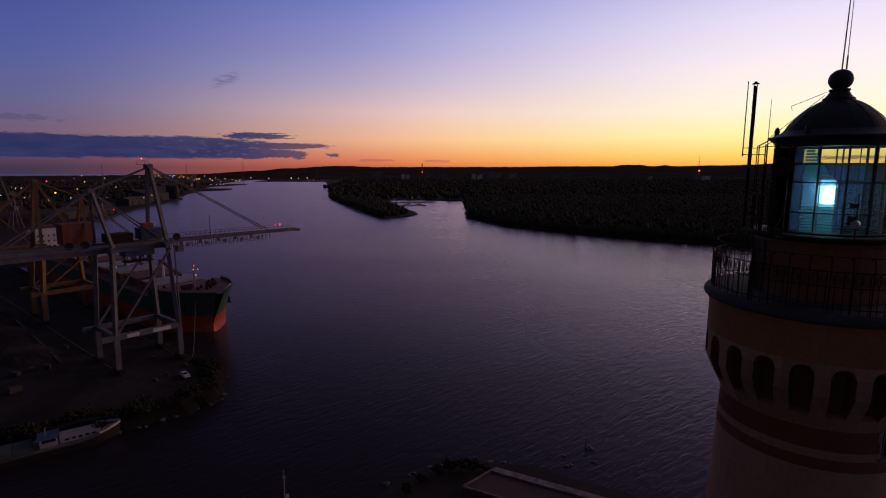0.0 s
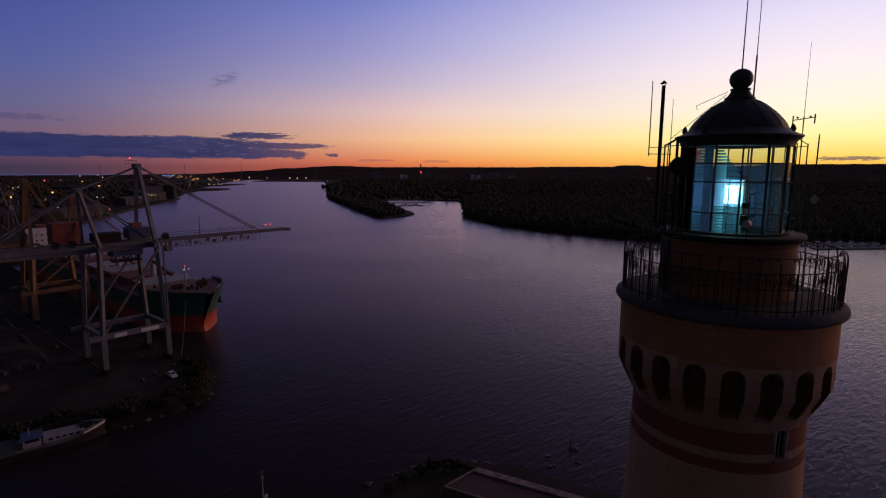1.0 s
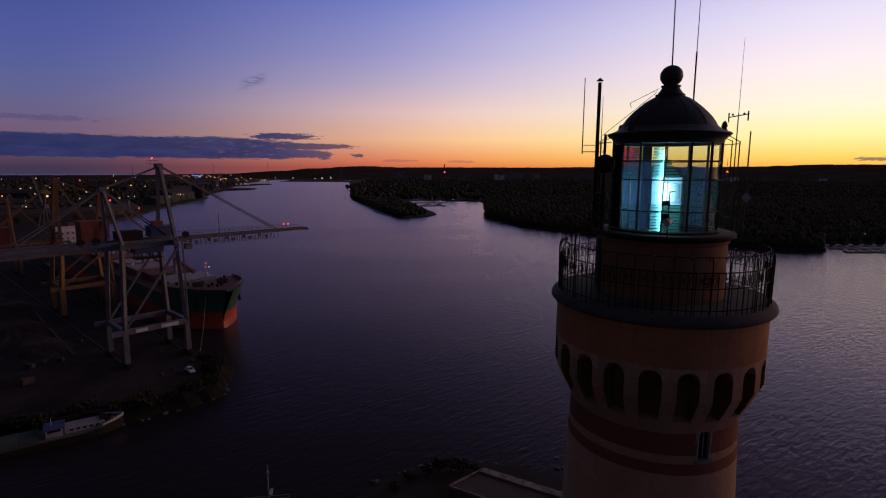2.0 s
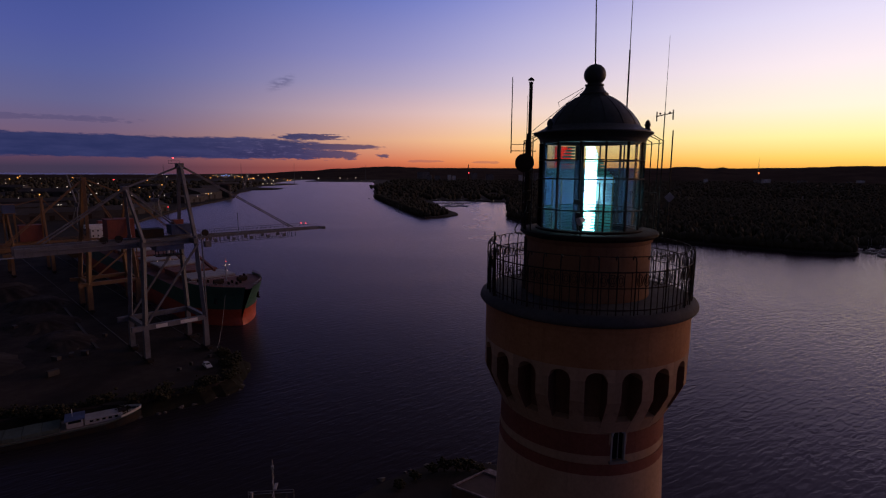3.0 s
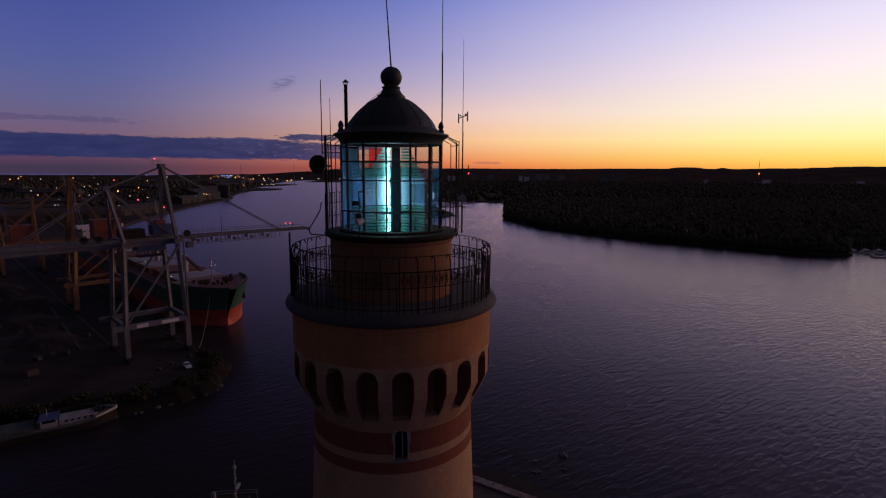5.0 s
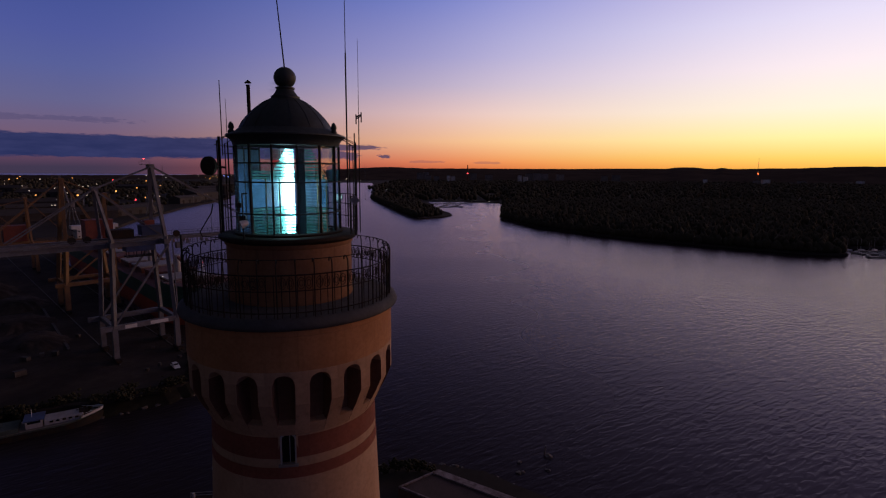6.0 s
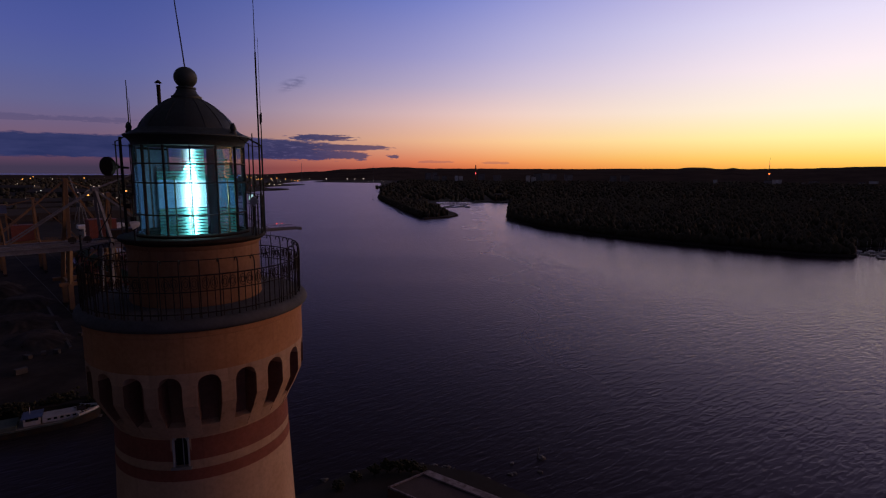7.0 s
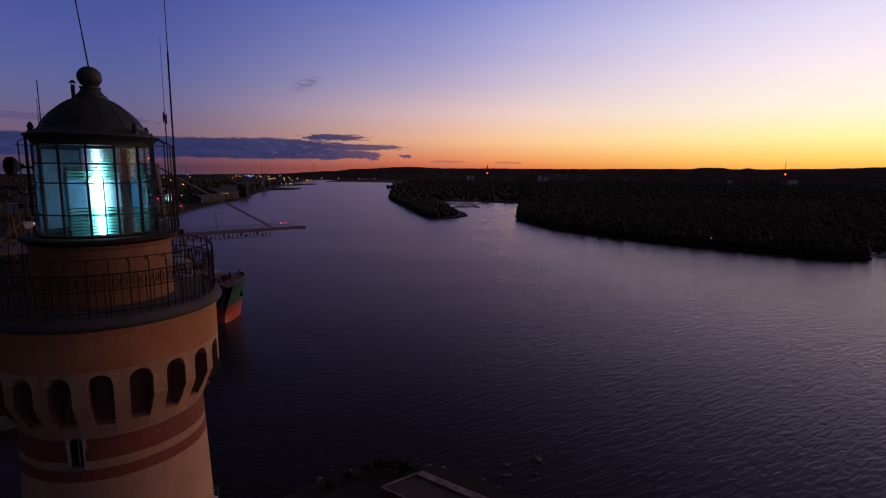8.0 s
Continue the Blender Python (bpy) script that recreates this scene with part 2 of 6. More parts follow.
TARMAC = material("dark_quay_paving", (0.08, 0.062, 0.052), 0.9, second=(0.035, 0.028, 0.026), blotch=0.06, grain=0.5, bump=0.5, bump_scale=2.0, spec=0.05)
EARTH = material("dark_wooded_ground", (0.065, 0.054, 0.046), 0.95, second=(0.04, 0.034, 0.03), blotch=0.02, grain=0.3, bump=0.5, bump_scale=1.0, spec=0.05)
CONCRETE = material("pale_concrete", (0.3, 0.28, 0.26), 0.9, second=(0.2, 0.18, 0.17), blotch=0.4, grain=3.0, streak=0.2)
WORN = material("worn_parapet_paint", (0.36, 0.29, 0.29), 0.9, second=(0.13, 0.085, 0.08), blotch=0.9, grain=4.0)
ROOFING = material("brown_roof_felt", (0.1, 0.06, 0.05), 0.9, blotch=0.3, grain=3.0)
SHED = material("weathered_shed_sheet", (0.075, 0.06, 0.056), 0.8, second=(0.045, 0.038, 0.036), blotch=0.05, grain=0.6, streak=0.4)
BRICK = material("dark_red_brick", (0.2, 0.09, 0.06), 0.9, blotch=0.4, grain=6.0)
LEAF = material("dark_foliage", (0.088, 0.078, 0.052), 0.9, second=(0.07, 0.06, 0.042), blotch=0.02, grain=0.5, bump=0.0, spec=0.05)
HILL = material("dark_hill_woods", (0.1, 0.074, 0.062), 0.95, second=(0.06, 0.046, 0.04), blotch=0.006, grain=0.03, bump=0.0, spec=0.0)
NEARLEAF = material("dark_bush_leaves", (0.058, 0.052, 0.03), 0.9, second=(0.034, 0.032, 0.02), blotch=0.4, grain=3.0, bump=0.0, spec=0.05)
BANK = material("dark_overgrown_bank", (0.034, 0.03, 0.022), 0.95, second=(0.02, 0.018, 0.014), blotch=0.3, grain=2.0, bump=0.6, bump_scale=3.0, spec=0.02)
# Red-brown of the corbel recesses, with their shade put into the colour.
RECESS_SHADE = material("shaded_red_brown_plaster", (0.22, 0.1, 0.055), 0.9, second=(0.15, 0.07, 0.042), streak=0.4, bump=0.3)
BARK = material("bark", (0.09, 0.07, 0.05), 0.95, bump=0.5)
STONE = material("wet_boulder", (0.12, 0.1, 0.09), 0.8, blotch=0.8, bump=0.5, bump_scale=6.0)
FLATS = material("pale_apartment_render", (0.8, 0.77, 0.76), 0.9, second=(0.5, 0.47, 0.46), blotch=0.05, grain=0.4)
DIMFLATS = material("grey_apartment_render", (0.3, 0.27, 0.265), 0.9, second=(0.2, 0.18, 0.175), blotch=0.05, grain=0.4)
HOLD = material("grey_green_hold_cover", (0.1, 0.125, 0.11), 0.75, second=(0.07, 0.085, 0.075), blotch=0.3, grain=2.0, spec=0.1)
RUBBER = material("black_rubber", (0.015, 0.015, 0.015), 0.9)
WHITEPAINT = material("white_paint", (0.7, 0.7, 0.7), 0.45, second=(0.58, 0.57, 0.56), streak=0.3)
LAMP_ORANGE = glow_material("sodium_light", (1.0, 0.4, 0.09), 2.2)
LAMP_WHITE = glow_material("white_light", (1.0, 0.8, 0.6), 1.5)
COOL_GLOW = glow_material("cool_white_glow", (0.6, 0.95, 1.0), 0.7)
LAMP_BLUE = glow_material("blue_light", (0.25, 0.35, 1.0), 4.0)
LAMP_RED = glow_material("red_light", (1.0, 0.05, 0.06), 5.0)
LAMP_EMBER = glow_material("red_orange_light", (1.0, 0.16, 0.04), 3.0)

WATER = bpy.data.materials.new("river_water")
WATER.use_nodes = True
t = Tree(WATER.node_tree)
body, gloss, lay = t.node("ShaderNodeBsdfDiffuse"), t.node("ShaderNodeBsdfGlossy"), t.node("ShaderNodeMixShader")
body.inputs[0].default_value, gloss.inputs[0].default_value = (0.024, 0.018, 0.021, 1), (0.81, 0.71, 0.765, 1)
facing = t.node("ShaderNodeFresnel")
facing.inputs["IOR"].default_value = 1.235
geo = t.node("ShaderNodeTexCoord").outputs["Object"]
place = t.node("ShaderNodeSeparateXYZ")
t.join(geo, place.inputs[0])
lanes = t.node("ShaderNodeMapping")          # streaks of wind across the river
lanes.inputs["Scale"].default_value = (0.5, 1.6, 1.0)
t.join(geo, lanes.inputs[0])
wind = t.math("ADD", t.span(place.outputs[0], -30.0, 260.0, 0.0, 1.0), t.math("MULTIPLY", t.math("SUBTRACT", t.noise(lanes.outputs[0], 0.01, 1.0, 0.5), 0.5), 0.5))
t.put(gloss.inputs["Roughness"], t.span(wind, -0.35, 1.25, 0.34, 0.07))
swing = t.node("ShaderNodeMapping")          # the wind raises crests at a slant to the shore
swing.inputs["Rotation"].default_value = (0, 0, radians(-38))
t.join(geo, swing.inputs[0])
turn = t.node("ShaderNodeMapping")
turn.inputs["Scale"].default_value = (0.36, 1.15, 1.0)
t.join(swing.outputs[0], turn.inputs[0])
ripple = t.noise(turn.outputs[0], 1.25, 2.0, 0.5, 0.35)
chop = t.noise(geo, 2.2, 3.0, 0.55)
swell = t.noise(turn.outputs[0], 0.09, 2.0, 0.5)
wavelet = t.noise(turn.outputs[0], 0.55, 1.0, 0.5, 0.5)
hgt = t.math("ADD", t.math("ADD", t.math("MULTIPLY", ripple, 0.8), t.math("MULTIPLY", chop, 0.25)), t.math("ADD", t.math("MULTIPLY", swell, 0.5), t.math("MULTIPLY", wavelet, 1.4)))
bp = t.node("ShaderNodeBump")
bp.inputs["Distance"].default_value = 0.28
t.put(bp.inputs["Strength"], t.span(wind, -0.3, 1.1, 0.2, 0.85))
t.put(bp.inputs["Height"], hgt)
for socket in (gloss.inputs["Normal"], facing.inputs["Normal"]):
    t.join(bp.outputs[0], socket)
t.join(facing.outputs[0], lay.inputs[0])
t.join(body.outputs[0], lay.inputs[1])
t.join(gloss.outputs[0], lay.inputs[2])
t.join(lay.outputs[0], t.node("ShaderNodeOutputMaterial").inputs[0])


# ---- mesh helpers ----
from mathutils.geometry import tessellate_polygon


def part(name, bm, mat, parent, label="", smooth=False):
    """Links a bmesh (or a ready mesh) as one mesh object under a thing or a part."""
    if isinstance(bm, bpy.types.Mesh):
        me = bm
    else:
        bmesh.ops.recalc_face_normals(bm, faces=bm.faces)
        me = bpy.data.meshes.new(name)
        bm.to_mesh(me)
        bm.free()
        me.materials.append(mat)
        if smooth:
            me.shade_smooth()
            me.set_sharp_from_angle(angle=radians(40))
    ob = new(name, me)
    ob.parent = parent
    if label:
        tagged(ob, label)
    return ob


def thing(name, label, category, m=Matrix(), group="", kind=""):
    ob = new(name)
    ob.matrix_world = m
    return tagged(ob, label, category, group, kind)


def solid(name, bm, mat, label, category, m=Matrix(), group="", kind="", smooth=False):
    """A thing of one mesh."""
    ob = part(name, bm, mat, None, smooth=smooth)
    ob.matrix_world = m
    return tagged(ob, label, category, group, kind)


def bm_new():
    return bmesh.new()


def box(bm, centre, size, turn=None):
    m = Matrix.Translation(centre)
    if turn is not None:
        m = m @ turn
    bmesh.ops.create_cube(bm, size=1.0, matrix=m @ Matrix.Diagonal((*size, 1)))
    return bm


def beam(bm, a, b, wide, high=None):
    a, b = Vector(a), Vector(b)
    d = b - a
    up = "Z" if abs(d.normalized().z) < 0.95 else "X"
    q = d.to_track_quat("Y", up).to_matrix().to_4x4()
    return box(bm, (a + b) / 2, (wide, d.length, high or wide), q)


def tube(bm, a, b, r0, r1=None, n=8):
    a, b = Vector(a), Vector(b)
    d = b - a
    q = d.to_track_quat("Z", "Y").to_matrix().to_4x4()
    bmesh.ops.create_cone(bm, cap_ends=True, segments=n, radius1=r0, radius2=r0 if r1 is None else r1, depth=d.length, matrix=Matrix.Translation((a + b) / 2) @ q)
    return bm


def ball(bm, centre, r, n=12, squash=1.0):
    bmesh.ops.create_uvsphere(bm, u_segments=n, v_segments=max(6, n // 2 + 2), radius=r, matrix=Matrix.Translation(centre) @ Matrix.Diagonal((1, 1, squash, 1)))
    return bm


def at(r, deg, z):
    """A point at a radius and a bearing from the side that faces -y, towards +x."""
    return Vector((r * math.sin(radians(deg)), -r * math.cos(radians(deg)), z))


def lathe(bm, profile, n=72, start=0.0, sweep=360.0, hole=None):
    """Turns a profile of (radius, z) about the z axis. hole(k, j) leaves a facet out."""
    whole = abs(sweep - 360) < 1e-6
    cols = [[bm.verts.new(at(r, start + sweep * k / n, z)) for r, z in profile] for k in range(n if whole else n + 1)]
    for k in range(n):
        a, b = cols[k], cols[(k + 1) % len(cols)]
        for j in range(len(profile) - 1):
            if hole and hole(k, j):
                continue
            try:
                bm.faces.new((a[j], b[j], b[j + 1], a[j + 1]))
            except ValueError:
                pass
    return bm


def ring(bm, r, z, thick, n=64, start=0.0, sweep=360.0, m=5):
    """A round bar bent into a ring or an arc."""
    prof = [(r + thick * math.cos(2 * math.pi * k / m), z + thick * math.sin(2 * math.pi * k / m)) for k in range(m + 1)]
    return lathe(bm, prof, n, start, sweep)


def slab_from(bm, outline, z0, z1, inset=0.0):
    """A flat body over an outline, from z0 up to z1; inset narrows the top edge."""
    c = Vector((sum(p[0] for p in outline) / len(outline), sum(p[1] for p in outline) / len(outline), 0))
    lo = [bm.verts.new((x, y, z0)) for x, y in outline]
    hi = []
    for x, y in outline:
        d = (c - Vector((x, y, 0))).normalized() * inset
        hi.append(bm.verts.new((x + d.x, y + d.y, z1)))
    n = len(outline)
    for k in range(n):
        bm.faces.new((lo[k], lo[(k + 1) % n], hi[(k + 1) % n], hi[k]))
    for tri in tessellate_polygon([[v.co for v in hi]]):
        bm.faces.new([hi[i] for i in tri])
    return bm


def inside(x, y, poly):
    hit = False
    for (x0, y0), (x1, y1) in zip(poly, poly[1:] + poly[:1]):
        if (y0 > y) != (y1 > y) and x < (x1 - x0) * (y - y0) / (y1 - y0) + x0:
            hit = not hit
    return hit


# ---- water and land ----
bm = bm_new()
slab_from(bm, [(3400 * math.cos(2 * math.pi * k / 64), 1300 + 3400 * math.sin(2 * math.pi * k / 64)) for k in range(64)], -3.0, 0.0)
solid("water", bm, WATER, "dark rippled river water reflecting the dusk sky", "water", kind="structure")

bm = bm_new()
lathe(bm, [(4650, -0.3), (8000, -0.3), (14000, -0.3), (26000, -0.3)], 60, 105, 150)
solid("water", bm, WATER, "pale strip of open sea on the horizon", "sea", kind="structure")
U = Vector((0.71, 0.704, 0))          # across the quay, towards the river
V = Vector((-0.704, 0.71, 0))         # along the quay, upstream
CRANE_A = Vector((-97.9, 157.0, 3.0))


def quay_point(across, along):
    q = CRANE_A + U * across + V * along
    return (q.x, q.y)


def roughened(outline, step, size, seed):
    """The outline with extra corners, moved about as a natural bank is."""
    rng = random.Random(seed)
    out = []
    for (x0, y0), (x1, y1) in zip(outline, outline[1:] + outline[:1]):
        d = math.hypot(x1 - x0, y1 - y0)
        k = max(1, min(60, int(d / step)))
        for i in range(k):
            s = 0 if i == 0 else size
            out.append((x0 + (x1 - x0) * i / k + rng.uniform(-s, s), y0 + (y1 - y0) * i / k + rng.uniform(-s, s)))
    return out


BANK_END = roughened([quay_point(13.5, -14), quay_point(13.8, -24), (-66.5, 131.5), (-72.5, 123.0), (-86, 114.8), (-112, 104.5), (-190, 76), (-300, 40)], 3.0, 0.9, 8)
BANK_END = BANK_END[:BANK_END.index((-300, 40)) + 1]
QUAY = [quay_point(46, 330), quay_point(-500, 330), (-800, 90)] + BANK_END[::-1] + [quay_point(16.8, 262), quay_point(46, 265)]
# earthen slope of the quay's ragged end, down into the water
bm = bm_new()
prev = None
for k, (x, y) in enumerate(BANK_END):
    a, b = Vector((*BANK_END[max(0, k - 1)], 0)), Vector((*BANK_END[min(len(BANK_END) - 1, k + 1)], 0))
    out = Vector(((b - a).y, -(b - a).x, 0)).normalized()
    if out.dot(Vector((x + 110, y - 150, 0))) < 0:
        out = -out
    col = []
    for d, z in ((-4.5, 3.02), (-2.6, 3.3), (-1.2, 2.9), (0.2, 2.1), (1.4, 1.3), (2.6, 0.6), (3.8, -0.5)):
        wob = 0.5 * noise.noise((x * 0.5, y * 0.5, d)) if d > -4 else 0.0
        q = Vector((x, y, z + wob * 0.7)) + out * (d + wob)
        col.append(bm.verts.new(q))
    if prev:
        for j in range(len(col) - 1):
            bm.faces.new((prev[j], prev[j + 1], col[j + 1], col[j]))
    prev = col
solid("bank", bm, BANK, "dark overgrown earth bank at the quay end", "bank", kind="structure")
solid("quay", slab_from(bm_new(), QUAY, -2, 3.0, 1.4), TARMAC, "dark paved port quay with stained surface", "quay", kind="structure")
LEFT = [quay_point(45, 328), (-369, 637), (-393, 758), (-412, 843), (-448, 1122), (-470, 1150), (-520, 1344), (-545, 1500), (-495, 1560), (-498, 1630), (-610, 1680), (-630, 1872), (-590, 2030), (-575, 2085), (-697, 2128), (-760, 2600), (-760, 3600),
        (-1800, 3800), (-3000, 2600), (-2600, 300), (-790, 100), quay_point(-498, 328)]
solid("ground", slab_from(bm_new(), roughened(LEFT, 40, 4, 3), -2, 2.6, 1.5), EARTH, "dark harbour bank with trees and yards", "ground", kind="structure")
RIGHT = [(-335, 2480), (-300, 2260), (-215, 1600), (-156, 1136), (-112, 960), (-82, 850), (-66, 790), (-30, 673), (0, 697), (14, 730), (2, 800), (-20, 880), (-28, 1060), (60, 1064), (112, 1032), (104, 900), (88, 760), (78, 686), (112, 573),
         (174, 494), (231, 444), (286, 400), (318, 394), (340, 432), (404, 442), (446, 384), (520, 310), (700, 240), (1500, 60), (3000, 60), (3300, 1500), (2600, 3600), (0, 4400), (-700, 3600), (-660, 2520)]
solid("ground", slab_from(bm_new(), roughened(RIGHT, 30, 3, 5), -2, 1.6, 1.0), EARTH, "dark wooded far bank and islet", "ground", kind="structure")
HOME = [(-60, -120), (-44, 30), (-30, 68), (-17, 82), (-9, 88), (2, 90), (14, 87), (30, 76), (52, 50), (75, -10), (80, -120)]
solid("ground", slab_from(bm_new(), roughened(HOME, 6, 0.8, 7), -2, 2.0, 1.0), EARTH, "dark grassy ground round the lighthouse", "ground", kind="structure")

# far hills along the horizon
HORIZON = [(-60, -12), (-40, -3), (-30, 3), (-20, 16), (-14, 41), (-11.4, 60), (-6, 79), (-2, 70), (4, 72), (12, 73), (18, 79), (22.2, 80), (23.3, 92), (24.7, 92), (25.9, 81), (26.4, 81), (27.1, 90), (27.8, 82), (32, 89), (38, 108), (50, 118), (70, 90)]


def skyline(az):
    for (a0, z0), (a1, z1) in zip(HORIZON, HORIZON[1:]):
        if a0 <= az <= a1:
            f = (az - a0) / (a1 - a0)
            f = f * f * (3 - 2 * f)
            return z0 + (z1 - z0) * f
    return 5.0


bm = bm_new()
rows = []
for k in range(520):
    az = -58 + 126 * k / 519
    d = max(0.25, math.cos(radians(az)))
    top = EYE_Z + (skyline(az) - EYE_Z) * 4300 * d / 4200
    top += 2.2 * noise.noise((az * 1.1, 3.0, 0)) + 1.3 * noise.noise((az * 5.0, 9.0, 0)) + 0.9 * noise.noise((az * 17.0, 1.0, 0))
    col = []
    for r, f in ((2900, -0.2), (3300, 0.25), (3700, 0.62), (4000, 0.85), (4300, 1.0), (4450, 0.6)):
        z = top * f if f > 0 else -2
        if f in (0.25, 0.62, 0.85):
            z = min(top - 1.5, max(2.0, top * f) + 2.0 * noise.noise((az * 6.0, r, 0)))
        col.append(bm.verts.new((r * math.sin(radians(az)), r * math.cos(radians(az)), z)))
    rows.append(col)
for a, b in zip(rows, rows[1:]):
    for j in range(5):
        bm.faces.new((a[j], b[j], b[j + 1], a[j + 1]))
solid("backdrop", bm, HILL, "dark wooded hills along the horizon", "hills", kind="structure", smooth=True)


# ---- lighthouse ----
lighthouse = thing("lighthouse", "tall round lighthouse of ochre and cream plaster with red bands", "lighthouse", pose(0, 0, 0))
WIN = 10.5                      # bearing of the stair window
NSEG = 72
FACE = 360 / NSEG


def shaft_r(z):
    return 2.82 + (55.8 - z) * 0.042


start = WIN - FACE             # two facets are left open for the window


def shaft_piece(name, zs, mat, proud=0.0, label=""):
    prof = [(shaft_r(z) + proud, z) for z in zs]
    bm = lathe(bm_new(), prof, NSEG, start, 360, lambda k, j: k < 2 and zs[j] <= 56.405 and zs[j + 1] >= 55.305)
    return part(name, bm, mat, lighthouse, label, smooth=True)


shaft_piece("tower_shaft", [56.78, 56.4, 56.2], CREAM, label="cream plaster below the corbels")
shaft_piece("red_band", [56.2, 55.85, 55.5], BRICKRED, 0.012, "broad red painted band")
shaft_piece("tower_shaft", [55.5, 55.31, 55.21], CREAM)
shaft_piece("red_band", [55.21, 54.84], BRICKRED, 0.012, "narrow red painted band")
shaft_piece("tower_shaft", [54.84, 50, 44, 38, 30, 20, 10, 1.5], CREAM, label="cream plastered round shaft")

# stair window: reveal, frame, pane and sill in the opening
win = new("window")
win.parent = lighthouse
win.matrix_basis = Matrix.Translation((0, 0, 0.12)) @ Matrix.Rotation(radians(WIN), 4, "Z")
tagged(win, "small arched stair window with white frame")


def front(bm, x0, x1, z0, z1, y0, y1):
    return box(bm, ((x0 + x1) / 2, (y0 + y1) / 2, (z0 + z1) / 2), (x1 - x0, y1 - y0, z1 - z0))


RW = shaft_r(55.7)
bm = bm_new()
for s in (-1, 1):
    front(bm, *sorted((s * 0.246, s * 0.30)), 55.15, 56.32, -RW + 0.01, -RW + 0.5)
front(bm, -0.3, 0.3, 56.28, 56.34, -RW + 0.01, -RW + 0.5)
front(bm, -0.3, 0.3, 55.1, 55.19, -RW + 0.01, -RW + 0.5)
part("reveal", bm, CREAM, win)
bm = bm_new()
for s in (-1, 1):
    front(bm, *sorted((s * 0.2, s * 0.246)), 55.19, 56.05, -RW - 0.02, -RW + 0.1)
for k in range(8):
    a0, a1 = math.pi * k / 8, math.pi * (k + 1) / 8
    beam(bm, (0.21 * math.cos(a0), -RW + 0.04, 56.03 + 0.21 * math.sin(a0)), (0.21 * math.cos(a1), -RW + 0.04, 56.03 + 0.21 * math.sin(a1)), 0.05, 0.12)
front(bm, 0.03, 0.055, 55.19, 56.2, -RW + 0.08, -RW + 0.1)
part("window_frame", bm, WHITEFRAME, win, "white painted arched frame")
part("pane", front(bm_new(), -0.24, 0.24, 55.19, 56.28, -RW + 0.13, -RW + 0.15), DARKGLASS, win)
part("window_sill", front(bm_new(), -0.3, 0.3, 55.13, 55.2, -RW - 0.1, -RW + 0.06), CONCRETE, win)

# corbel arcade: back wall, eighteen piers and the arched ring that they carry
part("recess_wall", lathe(bm_new(), [(2.8, 58.5), (2.8, 57.0), (2.8, 56.5)], 72), RECESS_SHADE, lighthouse, "red-brown wall behind the corbels, darkened for shade", smooth=True)


def pier_mesh():
    bm = bm_new()
    prof = [(2.74, 58.16, 0.061), (3.445, 58.16, 0.061), (3.445, 57.5, 0.061), (3.22, 56.99, 0.066), (3.045, 56.66, 0.073), (2.86, 56.28, 0.08), (2.74, 56.28, 0.08)]
    sides = []
    for s in (-1, 1):
        sides.append([bm.verts.new(at(r, s * math.degrees(hw), z)) for r, z, hw in prof])
    mid = [bm.verts.new(at(r, 0, z)) for r, z, hw in prof]
    for a, b in ((sides[0], mid), (mid, sides[1])):
        for j in range(len(prof)):
            k = (j + 1) % len(prof)
            bm.faces.new((a[j], b[j], b[k], a[k]))
    # Inner side faces take the dark red-brown as painted shade.
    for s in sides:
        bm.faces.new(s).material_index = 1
    bmesh.ops.recalc_face_normals(bm, faces=bm.faces)
    me = bpy.data.meshes.new("corbel")
    bm.to_mesh(me)
    bm.free()
    me.materials.append(CREAM)
    me.materials.append(RECESS_SHADE)
    return me


part("corbel_base", lathe(bm_new(), [(2.75, 56.78), (3.05, 56.7), (3.03, 56.65), (2.85, 56.27), (2.74, 56.25)], 72), CREAM, lighthouse, "cream sloping base under the corbels", smooth=True)
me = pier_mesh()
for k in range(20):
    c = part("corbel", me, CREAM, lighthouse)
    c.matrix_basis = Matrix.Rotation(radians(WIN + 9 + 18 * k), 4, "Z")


def arch_bay():
    """One bay of the ring over the corbels, with its round arch cut through."""
    bm = bm_new()
    half_open, n = 5.5, 12
    us = [-9, -7.2] + [-half_open + 2 * half_open * k / n for k in range(n + 1)] + [7.2, 9]
    low = []
    for u in us:
        if abs(u) < half_open - 1e-6:
            low.append(58.14 + 0.29 * math.sqrt(max(0, 1 - (u / half_open) ** 2)))
        else:
            low.append(58.14)
    cols = [[bm.verts.new(at(r, u, z)) for r, z in ((3.445, 58.56), (3.445, z), (2.79, z))] for u, z in zip(us, low)]
    for a, b in zip(cols, cols[1:]):
        for j in range(2):
            bm.faces.new((a[j], b[j], b[j + 1], a[j + 1]))
    bmesh.ops.recalc_face_normals(bm, faces=bm.faces)
    me = bpy.data.meshes.new("arch")
    bm.to_mesh(me)
    bm.free()
    me.materials.append(CREAM)
    return me


me = arch_bay()
for k in range(20):
    c = part("arch", me, CREAM, lighthouse)
    c.matrix_basis = Matrix.Rotation(radians(WIN + 18 * k), 4, "Z")
part("drum", lathe(bm_new(), [(3.3, 58.53), (3.45, 58.54), (3.445, 58.9), (3.44, 59.6), (3.47, 59.62), (3.47, 59.77), (3.43, 59.8)], 96), OCHRE, lighthouse, "ochre plaster drum under the gallery", smooth=True)
